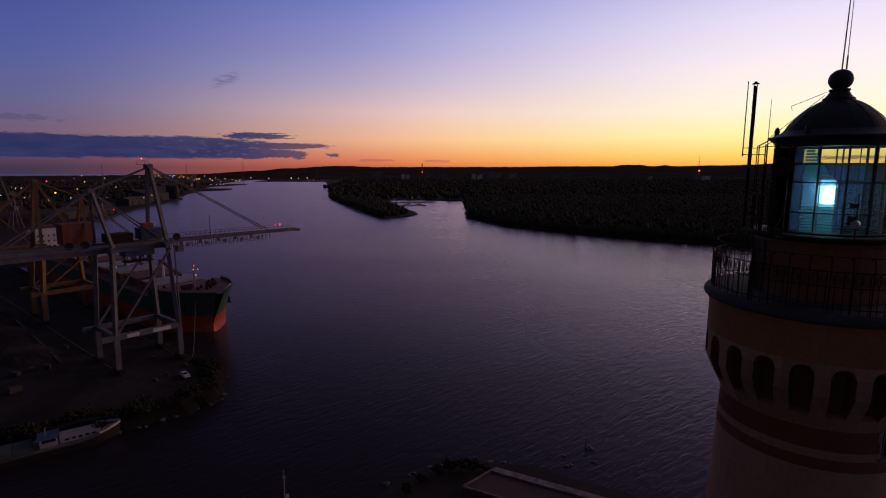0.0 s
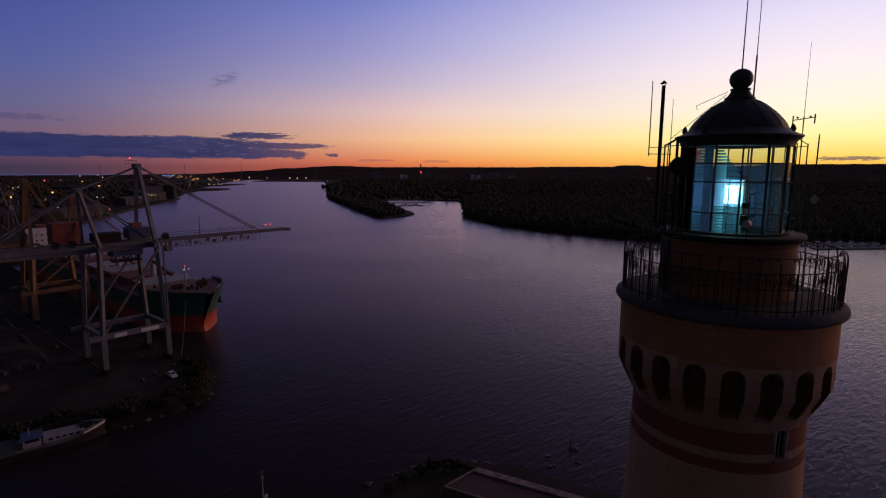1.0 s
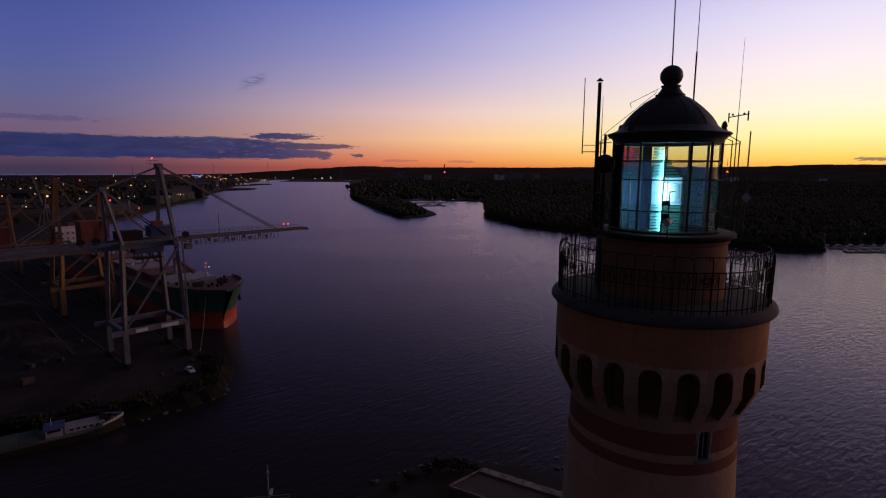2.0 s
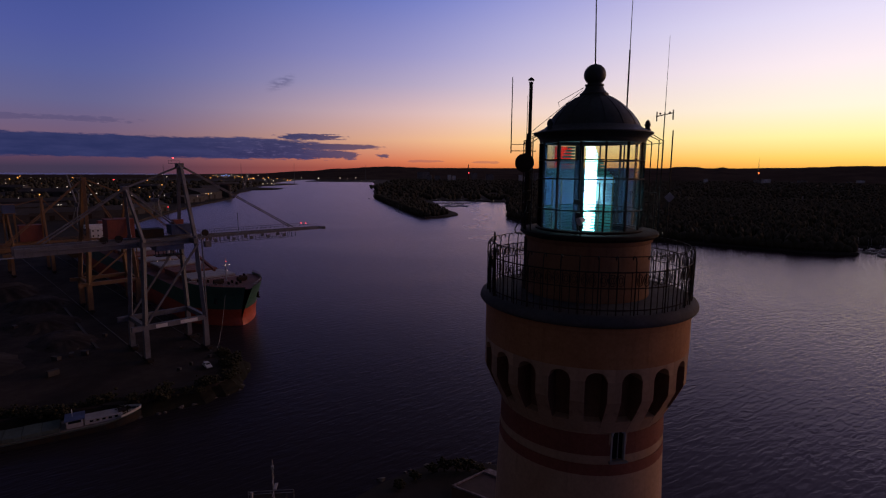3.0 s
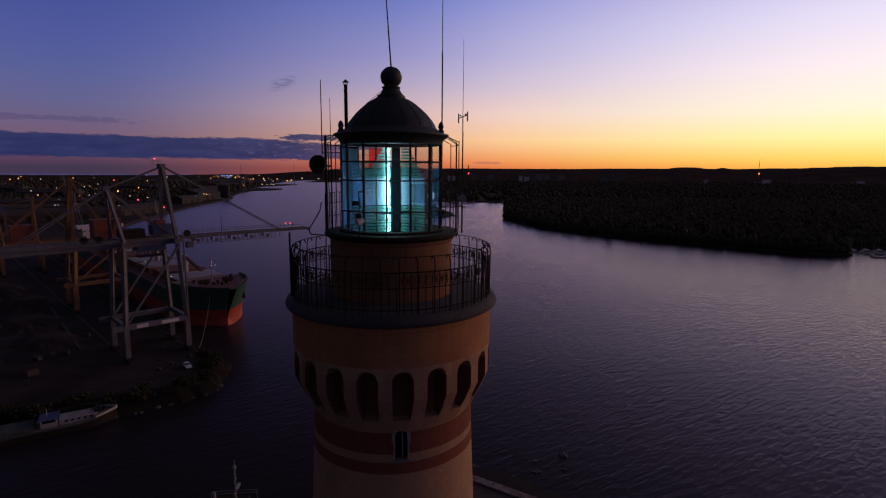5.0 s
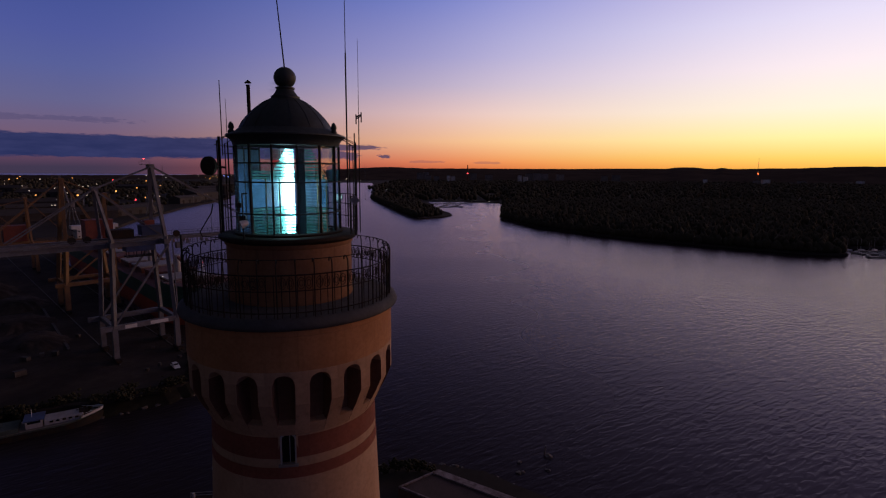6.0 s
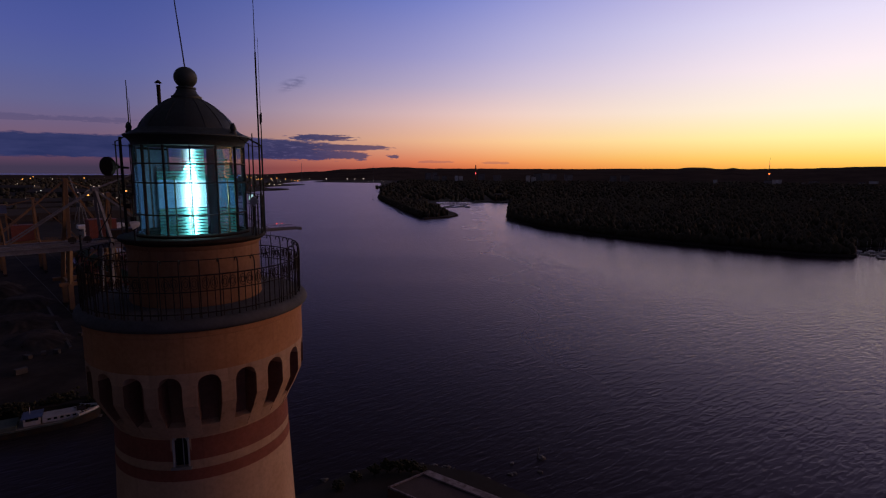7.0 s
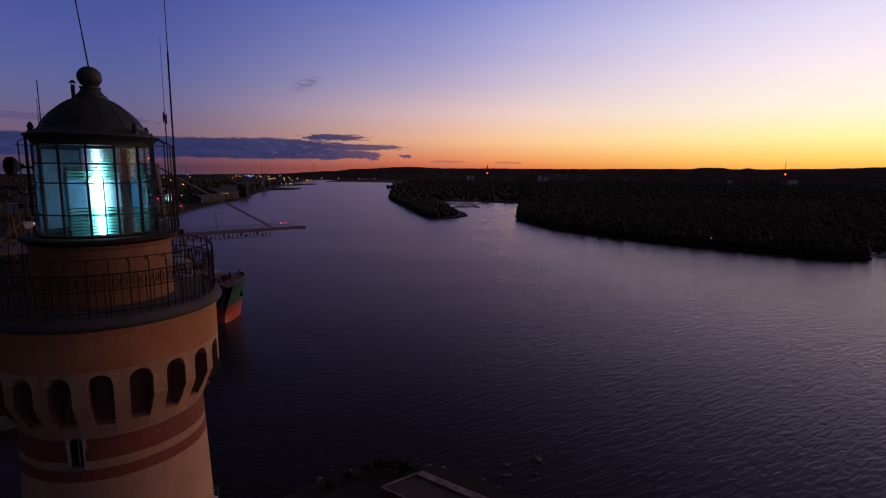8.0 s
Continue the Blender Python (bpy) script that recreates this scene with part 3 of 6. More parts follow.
part("gallery_slab", lathe(bm_new(), [(3.4, 59.79), (3.5, 59.79), (3.56, 59.81), (3.63, 59.85), (3.66, 59.91), (3.65, 59.98), (3.6, 60.08), (3.52, 60.14), (3.4, 60.16), (2.0, 60.17)], 96), SLAB, lighthouse,
     "dark weathered stone gallery with rounded edge", smooth=True)

# gallery railing
rail = new("gallery_railing")
rail.parent = lighthouse
tagged(rail, "black iron railing with scrolls and inward curling tops")
for r, z, th in ((3.38, 60.3, 0.02), (3.38, 60.95, 0.018), (3.38, 61.42, 0.022), (3.3, 61.86, 0.014)):
    part("rail", ring(bm_new(), r, z, th, 96), IRON, rail)
bm = tube(bm_new(), at(3.38, 0, 60.12), at(3.38, 0, 61.42), 0.014, n=5)
first = part("baluster", bm, IRON, rail)
for k in range(1, 96):
    c = part("baluster", first.data, IRON, rail)
    c.matrix_basis = Matrix.Rotation(radians(360 * k / 96), 4, "Z")
bm = bm_new()
pts = [at(3.42, 0, 60.1), at(3.43, 0, 61.5), at(3.42, 0, 61.72), at(3.37, 0, 61.84), at(3.28, 0, 61.87), at(3.22, 0, 61.82), at(3.22, 0, 61.75)]
for a, b in zip(pts, pts[1:]):
    tube(bm, a, b, 0.02, n=5)
first = part("upright", bm, IRON, rail, "upright curling inwards at the top")
for k in range(1, 40):
    c = part("upright", first.data, IRON, rail)
    c.matrix_basis = Matrix.Rotation(radians(360 * k / 40), 4, "Z")
bm = bm_new()
for s in (-1, 1):
    for j, rr in enumerate((0.1, 0.055)):
        for k in range(8):
            a0, a1 = 2 * math.pi * k / 8, 2 * math.pi * (k + 1) / 8
            x0, z0 = s * 0.11 + rr * math.cos(a0), 61.18 + 2 * rr * math.sin(a0) * 0.9
            x1, z1 = s * 0.11 + rr * math.cos(a1), 61.18 + 2 * rr * math.sin(a1) * 0.9
            beam(bm, (x0, -3.38, z0), (x1, -3.38, z1), 0.016)
first = part("scroll", bm, IRON, rail)
for k in range(1, 40):
    c = part("scroll", first.data, IRON, rail)
    c.matrix_basis = Matrix.Rotation(radians(360 * k / 40 + 4.5), 4, "Z")

# watch room under the lantern
part("watch_room_wall", lathe(bm_new(), [(2.08, 60.15), (2.1, 60.22), (2.08, 60.3), (2.07, 61.95), (2.12, 62.0), (2.14, 62.1)], 72), WATCH, lighthouse, "brown-ochre plastered watch room, darker than the drum", smooth=True)
door = new("door")
door.parent = lighthouse
door.matrix_basis = Matrix.Rotation(radians(-103), 4, "Z")
tagged(door, "dark steel door to the gallery")
part("leaf", box(bm_new(), (0, -2.06, 61.05), (0.72, 0.09, 1.74)), IRON, door)
bm = bm_new()
for s in (-1, 1):
    box(bm, (s * 0.4, -2.05, 61.07), (0.09, 0.16, 1.82))
box(bm, (0, -2.05, 61.97), (0.9, 0.16, 0.08))
part("door_frame", bm, SLAB, door)
part("ledge", lathe(bm_new(), [(2.0, 62.1), (2.2, 62.12), (2.3, 62.2), (2.3, 62.28), (2.26, 62.31), (1.6, 62.32)], 72), IRON, lighthouse, "iron walkway round the lantern", smooth=True)
part("lantern_sill", lathe(bm_new(), [(1.78, 62.32), (1.8, 62.36), (1.74, 62.4), (1.62, 62.4)], 72), IRON, lighthouse, smooth=True)
part("cornice", lathe(bm_new(), [(1.62, 65.18), (1.72, 65.2), (1.74, 65.29), (1.79, 65.38), (1.92, 65.48), (1.95, 65.51), (1.94, 65.545), (1.78, 65.6), (1.62, 65.68), (1.52, 65.76)], 72), COPPER, lighthouse,
     "dark lantern cornice with a thin flared eave", smooth=True)
dome = [(1.53, 65.62), (1.53, 65.68), (1.5, 65.78), (1.43, 65.92), (1.33, 66.06), (1.19, 66.22), (1.02, 66.38), (0.83, 66.54), (0.63, 66.67), (0.46, 66.75), (0.3, 66.79)]
part("dome", lathe(bm_new(), dome, 72), COPPER, lighthouse, "dark copper lantern dome", smooth=True)
bm = bm_new()
for (r0, z0), (r1, z1) in zip(dome[1:-1], dome[2:-1]):
    beam(bm, at(r0 + 0.005, 0, z0), at(r1 + 0.005, 0, z1), 0.02, 0.018)
first = part("dome_seam", bm, COPPER, lighthouse)
for k in range(1, 16):
    c = part("dome_seam", first.data, COPPER, lighthouse)
    c.matrix_basis = Matrix.Rotation(radians(22.5 * k), 4, "Z")
part("vent_neck", lathe(bm_new(), [(0.46, 66.74), (0.47, 66.82), (0.4, 66.86), (0.33, 66.95), (0.28, 67.05), (0.31, 67.08), (0.31, 67.12), (0.2, 67.14)], 32), COPPER, lighthouse, smooth=True)
part("finial_ball", ball(bm_new(), (0, 0, 67.43), 0.36, 28, 0.96), COPPER, lighthouse, smooth=True)
part("lightning_rod", tube(bm_new(), (0, 0, 67.75), (-0.25, -0.38, 72.0), 0.025, 0.01, 6), IRON, lighthouse)

# glazing
glaz = new("lantern_glazing")
glaz.parent = lighthouse
tagged(glaz, "curved lantern glazing in black iron bars")
NP = 14
ZR = (62.4, 63.03, 64.03, 64.63, 65.18)
bm = front(bm_new(), -0.022, 0.022, 62.38, 65.2, -1.74, -1.66)
first = part("glazing_bar", bm, IRON, glaz)
for k in range(1, NP):
    c = part("glazing_bar", first.data, IRON, glaz)
    c.matrix_basis = Matrix.Rotation(radians(360 / NP * k), 4, "Z")
for z in ZR[1:-1]:
    part("glazing_ring", lathe(bm_new(), [(1.67, z - 0.02), (1.735, z - 0.02), (1.735, z + 0.02), (1.67, z + 0.02), (1.67, z - 0.02)], 70), IRON, glaz, smooth=True)
panes = {}
for j in range(4):
    bm = lathe(bm_new(), [(1.70, ZR[j] + 0.01), (1.70, ZR[j + 1] - 0.01)], 4, 0.7, 360 / NP - 1.4)
    panes[j] = part("pane", bm, PANE, glaz, smooth=True)
part("red_pane", lathe(bm_new(), [(1.655, 64.36), (1.655, 65.16)], 6, 190, 26), REDPANE, glaz, "red glass pane", smooth=True).visible_shadow = False
for k in range(NP):
    for j in range(4):
        plate = k in (9, 10)            # opaque plates on the upstream side
        hazy = j < 3 and 4 <= k <= 8
        ob = panes[j] if k == 0 else part("plate" if plate else "pane", panes[j].data, PANE, glaz)
        ob.matrix_basis = Matrix.Rotation(radians(360 / NP * k), 4, "Z")
        frosted = k == 11 or (k == 12 and j < 3)
        if hazy or plate or frosted:
            ob.data = ob.data.copy()
            ob.data.materials[0] = BLACK if plate else FROST if frosted else HAZE
            tagged(ob, "black steel plate in the glazing" if plate else "frosted blue glass pane lit from inside" if frosted else "pane hazed blue in place of reflected lens light")
        ob.visible_shadow = bool(plate)
# Linings added inside the plates to catch lamp light as a blue glow.
for a0 in (231.4, 257.1):
    part("plate_lining", lathe(bm_new(), [(1.655, 62.43), (1.655, 65.1)], 6, a0 + 1.5, 22.7), LINING, glaz, "added blue lining that catches lamp light", smooth=True)
# blind steel post on the land side of the lantern
part("blind_post", lathe(bm_new(), [(1.5, 61.98), (1.6, 61.98), (1.62, 62.4), (1.62, 65.18), (1.5, 65.18), (1.5, 61.98)], 6, 180 - 5.5, 11), BLACK, lighthouse, "broad dark post on the land side", smooth=True)

# railing of the upper walkway, tall stays at the sides
low = new("walkway_railing")
low.parent = lighthouse
tagged(low, "black iron railing of the lantern walkway")
for z in (62.75, 63.2, 63.56):
    part("rail", ring(bm_new(), 2.26, z, 0.014, 48, 78, 204), IRON, low)
first = None
for k in range(27):
    deg = 78 + 204 * k / 26
    if first is None:
        first = part("baluster", tube(bm_new(), at(2.26, 0, 62.3), at(2.26, 0, 63.56), 0.014, n=5), IRON, low)
        c = first
    else:
        c = part("baluster", first.data, IRON, low)
    c.matrix_basis = Matrix.Rotation(radians(deg), 4, "Z")
for deg, r, ztop, th in ((-72, 2.2, 65.35, 0.02), (-84, 2.22, 65.5, 0.045), (-98, 2.26, 65.3, 0.018), (-112, 2.26, 65.3, 0.018), (-126, 2.26, 65.3, 0.018),
                         (76, 2.26, 65.3, 0.02), (92, 2.3, 65.35, 0.018), (104, 2.3, 65.3, 0.018), (118, 2.3, 65.3, 0.018)):
    bm = tube(bm_new(), at(r, deg, 62.3), at(r, deg, ztop), th, n=6)
    tube(bm, at(r, deg, ztop - 0.03), at(1.85, deg, 65.52), 0.014, n=5)
    part("stay", bm, IRON, lighthouse)
for a0, sw in ((76, 42), (-126, 54)):
    part("stay_rail", ring(bm_new(), 2.27, 65.22, 0.014, 12, a0, sw), IRON, lighthouse)
# ornaments on the cornice
for deg in (75, 150, -65, -140):
    bm = lathe(bm_new(), [(0.1, 0), (0.11, 0.08), (0.07, 0.14), (0.1, 0.22), (0.07, 0.32), (0.03, 0.38), (0.0, 0.39)], 10)
    bm.transform(Matrix.Translation(at(1.74, deg, 65.56)))
    part("ornament", bm, COPPER, lighthouse, smooth=True)

part("lantern_floor", lathe(bm_new(), [(1.7, 61.96), (1.7, 61.98), (0.0, 61.98)], 48), BLACK, lighthouse, "black lantern floor")
# lens apparatus inside the lantern
lens = thing("lighthouse_lens", "glass prism lens with a burning blue-white lamp", "lens", pose(0, 0, 62.4))
part("pedestal", lathe(bm_new(), [(0.5, -0.42), (0.5, -0.36), (0.3, -0.34), (0.3, -0.28), (0.45, -0.27), (0.45, -0.24), (0, -0.24)], 32), BLACK, lens, "black lens pedestal", smooth=True)
# land-side mirror: banks of prisms on both sides of the dark post, narrowing upwards like a beehive.
# Each prism is tilted so that it throws the lamp's light back across the lantern, level with the sea.
LAMP_Z, LENS_R = 1.1, 1.46


def prism(z, high, a0, wide, mat, label="", aimed=True):
    mid = z + high / 2
    away_ = math.hypot(LENS_R, mid - LAMP_Z)
    lean = ((2.0 - mid) / 20 - (mid - LAMP_Z) / away_) / (1 + LENS_R / away_) if aimed else 0.25
    d = lean * high / 2
    prof = [(LENS_R - d, z), (LENS_R + d, z + high), (LENS_R + d + 0.05, z + high - 0.01), (LENS_R - d + 0.05, z + 0.01), (LENS_R - d, z)]
    return part("prism", lathe(bm_new(), prof, max(4, int(wide / 4)), a0, wide), mat, lens, label, smooth=True)


for k in range(28):
    z = -0.32 + k * 0.111
    f = max(0.0, (z - 1.5) / 1.3)
    wide = 42 * (1 - 0.8 * min(1.0, f) ** 0.9)
    belt = 0.6 < z < 1.6
    high = 0.104 if belt else 0.078
    mat = BELT if belt else LIT
    plain = BELT_PLAIN if belt else LIT_PLAIN
    label = "blue glass of the lens belt" if belt else "green glass prism"
    near = min(wide, 16.0)
    prism(z, high, 172 - near, near, mat, label)
    if wide > near:
        prism(z, high, 172 - wide, wide - near, BELT if 0.78 < z < 1.42 else BELT_SOFT if belt else plain, label, aimed=belt)
    prism(z, high, 188, wide, mat, label)
    if z < 2.2:
        prism(z, high, 188 + wide, 65 - wide, BELT_PLAIN if belt else CLEAR_PRISM if wide < 30 else mat, label, aimed=True)
    else:
        prism(z, high, 188 + wide, 42 - wide, CLEAR_PRISM, "clear glass prism")
for a0 in (131, 151, 209, 229):
    part("lens_bar", beam(bm_new(), at(1.43, a0, -0.4), at(1.43, a0, 1.7), 0.03), BRASS, lens)
lamp = new("lighthouse_lamp", bpy.data.lights.new("lighthouse_lamp", "POINT"))
lamp.data.energy, lamp.data.color, lamp.data.shadow_soft_size = 64.0, (0.45, 0.86, 1.0), 0.1
lamp.location = (0, 0, 62.4 + LAMP_Z)


# floodlights on the walkway round the lantern
def floodlight(x, y, z, toward, label, scale=1.0, lit=False):
    fl = thing("floodlight", label, "floodlight", pose(x, y, 0), "walkway floodlights")
    part("post", tube(bm_new(), (0, 0, 62.28), (0, 0, z + 0.1), 0.022, n=6), IRON, fl)
    bm = lathe(bm_new(), [(0.0, -0.2), (0.07, -0.19), (0.12, -0.1), (0.15, 0.06), (0.16, 0.1), (0.13, 0.11), (0.0, 0.09)], 16)
    bm.transform(Matrix.Translation((0, 0, z)) @ look((0, 0, 0), toward) @ Matrix.Rotation(math.pi, 4, "X") @ Matrix.Scale(scale, 4))
    part("housing", bm, WHITEPAINT, fl, "white bullet-shaped housing", smooth=True)
    # Added glow in place of lantern light that the prism banks block.
    if lit:
        bm = ball(bm_new(), (0, 0, 0), 0.12, 12)
        bm.transform(Matrix.Translation(Vector((0, 0, z)) + Vector(toward).normalized() * 0.1))
        part("lamp_glass", bm, COOL_GLOW, fl, "pale glow added in place of lantern light", smooth=True)
    return fl


floodlight(1.3, 2.02, 63.42, (0.2, -1, -0.1), "white floodlight on the far side of the walkway", 1.1, True)
fl = floodlight(-0.8, -2.12, 62.78, (-1, -0.5, -0.35), "pale floodlight with a dark switch box on the walkway", 0.8)
bm = front(bm_new(), -0.13, 0.05, 62.72, 63.02, 0.05, 0.2)
part("switch_box", bm, IRON, fl, "dark switch box")
bm = tube(bm_new(), (0, 0, 62.8), (0, 0, 63.72), 0.02, n=6)
tube(bm, (0, 0, 63.7), (0.16, 0, 63.7), 0.02, n=6)
front(bm, -0.2, -0.02, 63.28, 63.42, -0.07, 0.07)
part("bracket", bm, IRON, fl, "dark lamp bracket")
plate = thing("reflector_plate", "small grey diamond-shaped plate on an aerial post", "plate", pose(2.4, -0.79, 63.45))
part("plate", box(bm_new(), (0, -0.03, 0), (0.24, 0.015, 0.24), Matrix.Rotation(radians(45), 4, "Y")), PALE_STEEL, plate)

# aerials, flue and horn on the lantern
flue = thing("flue_pipe", "dark metal flue pipe with a capped cowl", "flue", pose(-1.84, 1.7, 0))
part("pipe", tube(bm_new(), (0, 0, 62.3), (0, 0, 67.45), 0.065, n=12), IRON, flue, smooth=True)
bm = tube(bm_new(), (0, 0, 67.52), (0, 0, 67.62), 0.13, 0.02, 12)
for k in range(4):
    tube(bm, at(0.06, 90 * k, 67.4), at(0.09, 90 * k, 67.54), 0.008, n=4)
part("cowl", bm, IRON, flue)


def whip(x, y, z0, z1, th, name="whip_aerial", label="thin upright whip aerial clamped to the lantern stays", low_r=None):
    a = thing(name, label, "aerial", pose(x, y, 0), "aerials on the lantern")
    if low_r:
        part("mast", tube(bm_new(), (0, 0, z0), (0, 0, low_r), th * 1.8, n=6), IRON, a)
        part("whip", tube(bm_new(), (0, 0, low_r), (0, 0, z1), th, th * 0.5, 5), IRON, a)
    else:
        part("whip", tube(bm_new(), (0, 0, z0), (0, 0, z1), th, th * 0.7, 5), IRON, a)
    return a


a = whip(-2.6, 1.0, 64.9, 67.5, 0.022)
bm = tube(bm_new(), (0, 0, 64.97), (0.9, 0.1, 64.97), 0.016, n=5)
tube(bm, (0, 0, 65.2), (0.6, 0.1, 65.2), 0.012, n=5)
part("bracket", bm, IRON, a)
whip(-2.15, 0.35, 62.3, 66.8, 0.014, low_r=65.3)
whip(1.7, 1.78, 62.3, 72.5, 0.016, "long_aerial", "tall two-stage rod aerial beside the dome", low_r=68.6)
whip(2.4, -0.75, 62.3, 65.6, 0.03)
a = whip(2.42, 0.05, 62.3, 68.7, 0.01, "dipole_aerial", "slender mast aerial with a dipole cross arm", low_r=66.25)
bm = tube(bm_new(), (-0.15, 0.35, 66.14), (0.15, -0.35, 66.2), 0.018, n=5)
for s in (-1, 1):
    tube(bm, (s * 0.14, s * -0.33, 65.98), (s * 0.14, s * -0.33, 66.3), 0.022, n=5)
    ball(bm, (s * 0.08, s * -0.2, 66.22), 0.035, 6)
part("dipole", bm, IRON, a)
for x, y, z in ((-0.75, -0.55, 67.05),):
    a = thing("wire_aerial", "thin bent wire aerial strung from the dome", "aerial", pose(0, 0, 0))
    bm = bm_new()
    for p0, p1 in (((-0.3, 0.2, 67.05), (-1.0, 0.9, 66.65)), ((-1.0, 0.9, 66.65), (-0.95, 0.9, 66.5)), ((-0.35, 0.2, 66.95), (-2.1, 0.4, 65.5))):
        tube(bm, p0, p1, 0.009, n=4)
    part("wire", bm, IRON, a)
horn = thing("fog_horn", "round black fog signal on a stay beside the lantern", "fog horn", pose(-2.36, -0.74, 64.53))
hm = look((0, 0, 0), (-0.35, -1, 0))
bm = lathe(bm_new(), [(0.0, -0.12), (0.2, -0.12), (0.3, -0.06), (0.31, 0.04), (0.24, 0.13), (0.1, 0.2), (0.08, 0.36), (0.0, 0.36)], 28)
bm.transform(hm)
part("housing", bm, IRON, horn, smooth=True)
part("bracket", tube(bm_new(), (0, 0.1, 0), (0.26, 0.7, -0.05), 0.035, n=6), IRON, horn)
stub = thing("pipe_post", "short iron pipe post on the gallery", "post", pose(-3.3, -1.0, 0))
part("pipe", tube(bm_new(), (0, 0, 60.15), (0, 0, 62.3), 0.03, n=6), IRON, stub)
bm = bm_new()
pts = [(-2.1, -0.9, 62.2), (-2.6, -1.0, 62.25), (-2.65, -1.0, 62.4), (-2.3, -0.9, 63.0), (-2.25, -0.85, 63.3)]
for p0, p1 in zip(pts, pts[1:]):
    tube(bm, p0, p1, 0.02, n=5)
solid("bent_pipe", bm, IRON, "bent black pipe below the lantern walkway", "pipe")


# ---- gantry cranes on the quay ----
def gantry(label, m, steel, house_mat, gx=9.2, gy=8.0, girder=37.8, rear=-46.0, tip=60.0, mast=(6.8, 61.9), second=(-9.7, 51.0), house=(5.5, 6.5, 5, 3.2), portal=12.2, signs=False, stay_at=47.0, stout=1.0, high_cab=False):
    c = thing("gantry_crane", label, "crane", m, "gantry cranes on the quay")
    for sx in (-1, 1):
        for sy in (-1, 1):
            bm = bm_new()
            beam(bm, (sx * gx, sy * gy, 1.2), (sx * gx, sy * gy, portal), 1.6 * stout, 1.5 * stout)
            beam(bm, (sx * gx, sy * gy, portal), (sx * (gx - 1.4), sy * gy * 0.9, girder + 1.2), 1.15 * stout, 1.1 * stout)
            part("leg", bm, steel, c)
            bm = box(bm_new(), (sx * gx, sy * gy, 0.9), (1.6, 5.6, 0.8))
            for k in range(4):
                tube(bm, (sx * gx - 0.3, sy * gy - 2.1 + 1.4 * k, 0.4), (sx * gx + 0.3, sy * gy - 2.1 + 1.4 * k, 0.4), 0.4, n=10)
            part("bogie", bm, IRON, c)
    for sy in (-1, 1):
        part("portal_beam", box(bm_new(), (-1.6, sy * gy, portal), (2 * gx + 4.6, 1.2, 1.6)), steel, c)
        part("diagonal", beam(bm_new(), (-gx + 0.6, sy * gy, portal + 1), (gx - 0.8, sy * gy, girder - 1.5), 0.6), steel, c)
    for sx in (-1, 1):
        part("sill_beam", box(bm_new(), (sx * gx, 0, portal + 0.1), (1.2, 2 * gy - 1.5, 1.4)), steel, c)
        part("cross_beam", box(bm_new(), (sx * (gx - 1.4), 0, girder - 0.6), (1.3, 2 * gy, 1.6)), steel, c)
    for sy in (-1, 1):
        deep = 2.5 if signs else 1.35
        part("girder", box(bm_new(), ((rear + gx) / 2, sy * 3.0, girder + 0.675 - deep / 2), (gx - rear + 2, 0.9, deep)), steel, c)
        bm = beam(bm_new(), (gx, sy * 2.6, girder - 0.1), (tip, sy * 1.7, girder - 0.4), 0.45, 0.85)
        part("boom", bm, steel, c)
        bm = bm_new()
        for k in range(26):
            x = gx + 2 + (tip - gx - 6) * k / 25
            z = girder + 0.6 - 0.3 * (x - gx) / (tip - gx)
            tube(bm, (x, sy * 3.3, z), (x, sy * 3.2, z + 1.2), 0.06, n=4)
        tube(bm, (gx + 2, sy * 3.3, girder + 1.75), (tip - 4, sy * 3.1, girder + 1.5), 0.06, n=4)
        part("walkway_rail", bm, steel, c)
        for k in range(22):
            x = gx + 4 + 1.62 * k
            z = girder - 1.3 - 0.3 * (x - gx) / (tip - gx)
            if k % 4 == 2:
                part("cable_panel", box(bm_new(), (x, sy * 2.4, z - 0.4), (1.2, 0.1, 1.2)), steel, c)
            else:
                part("hanger", beam(bm_new(), (x, sy * 2.4, z + 0.6), (x, sy * 2.4, z - 1.2), 0.16), steel, c)
        bm = beam(bm_new(), (gx + 3, sy * 2.4, girder - 2.6), (tip - 14, sy * 2.2, girder - 2.9), 0.14)
        part("festoon_rail", bm, steel, c)
    for k in range(8):
        x = gx + 4 + (tip - gx - 5) * k / 7
        part("boom_tie", box(bm_new(), (x, 0, girder - 0.2 - 0.3 * (x - gx) / (tip - gx)), (0.5, 4.4, 0.5)), steel, c)
    part("boom_head", box(bm_new(), (tip + 0.3, 0, girder - 0.5), (1.1, 4.4, 1.1)), steel, c)
    # masts and stays
    for (mx, mz), wide in ((mast, 1.0 * stout), (second, 0.8)):
        for sy in (-1, 1):
            near_x = gx - 1.4 if mx > 0 else -gx + 1.4
            part("mast_leg", beam(bm_new(), (near_x, sy * gy * 0.9, girder + 1), (mx, sy * 0.9, mz), wide), steel, c)
        bm = box(bm_new(), (mx, 0, mz), (1.8, 3.0, 1.3))
        part("mast_head", bm, steel, c)
    (hx, hz), (lx, lz) = mast, second
    if hx < lx:
        hx, hz, lx, lz = lx, lz, hx, hz
    for sy in (-1, 1):
        part("stay", beam(bm_new(), (hx, sy * 1.0, hz), (stay_at, sy * 1.8, girder + 0.8 - 0.3 * (stay_at - gx) / (tip - gx)), 0.3), steel, c)
        part("stay", beam(bm_new(), (hx, sy * 1.0, hz - 0.4), (lx, sy * 1.0, lz), 0.3), steel, c)
        part("stay", beam(bm_new(), (lx, sy * 1.0, lz), (rear + 5, sy * 2.8, girder + 1.2), 0.38), steel, c)
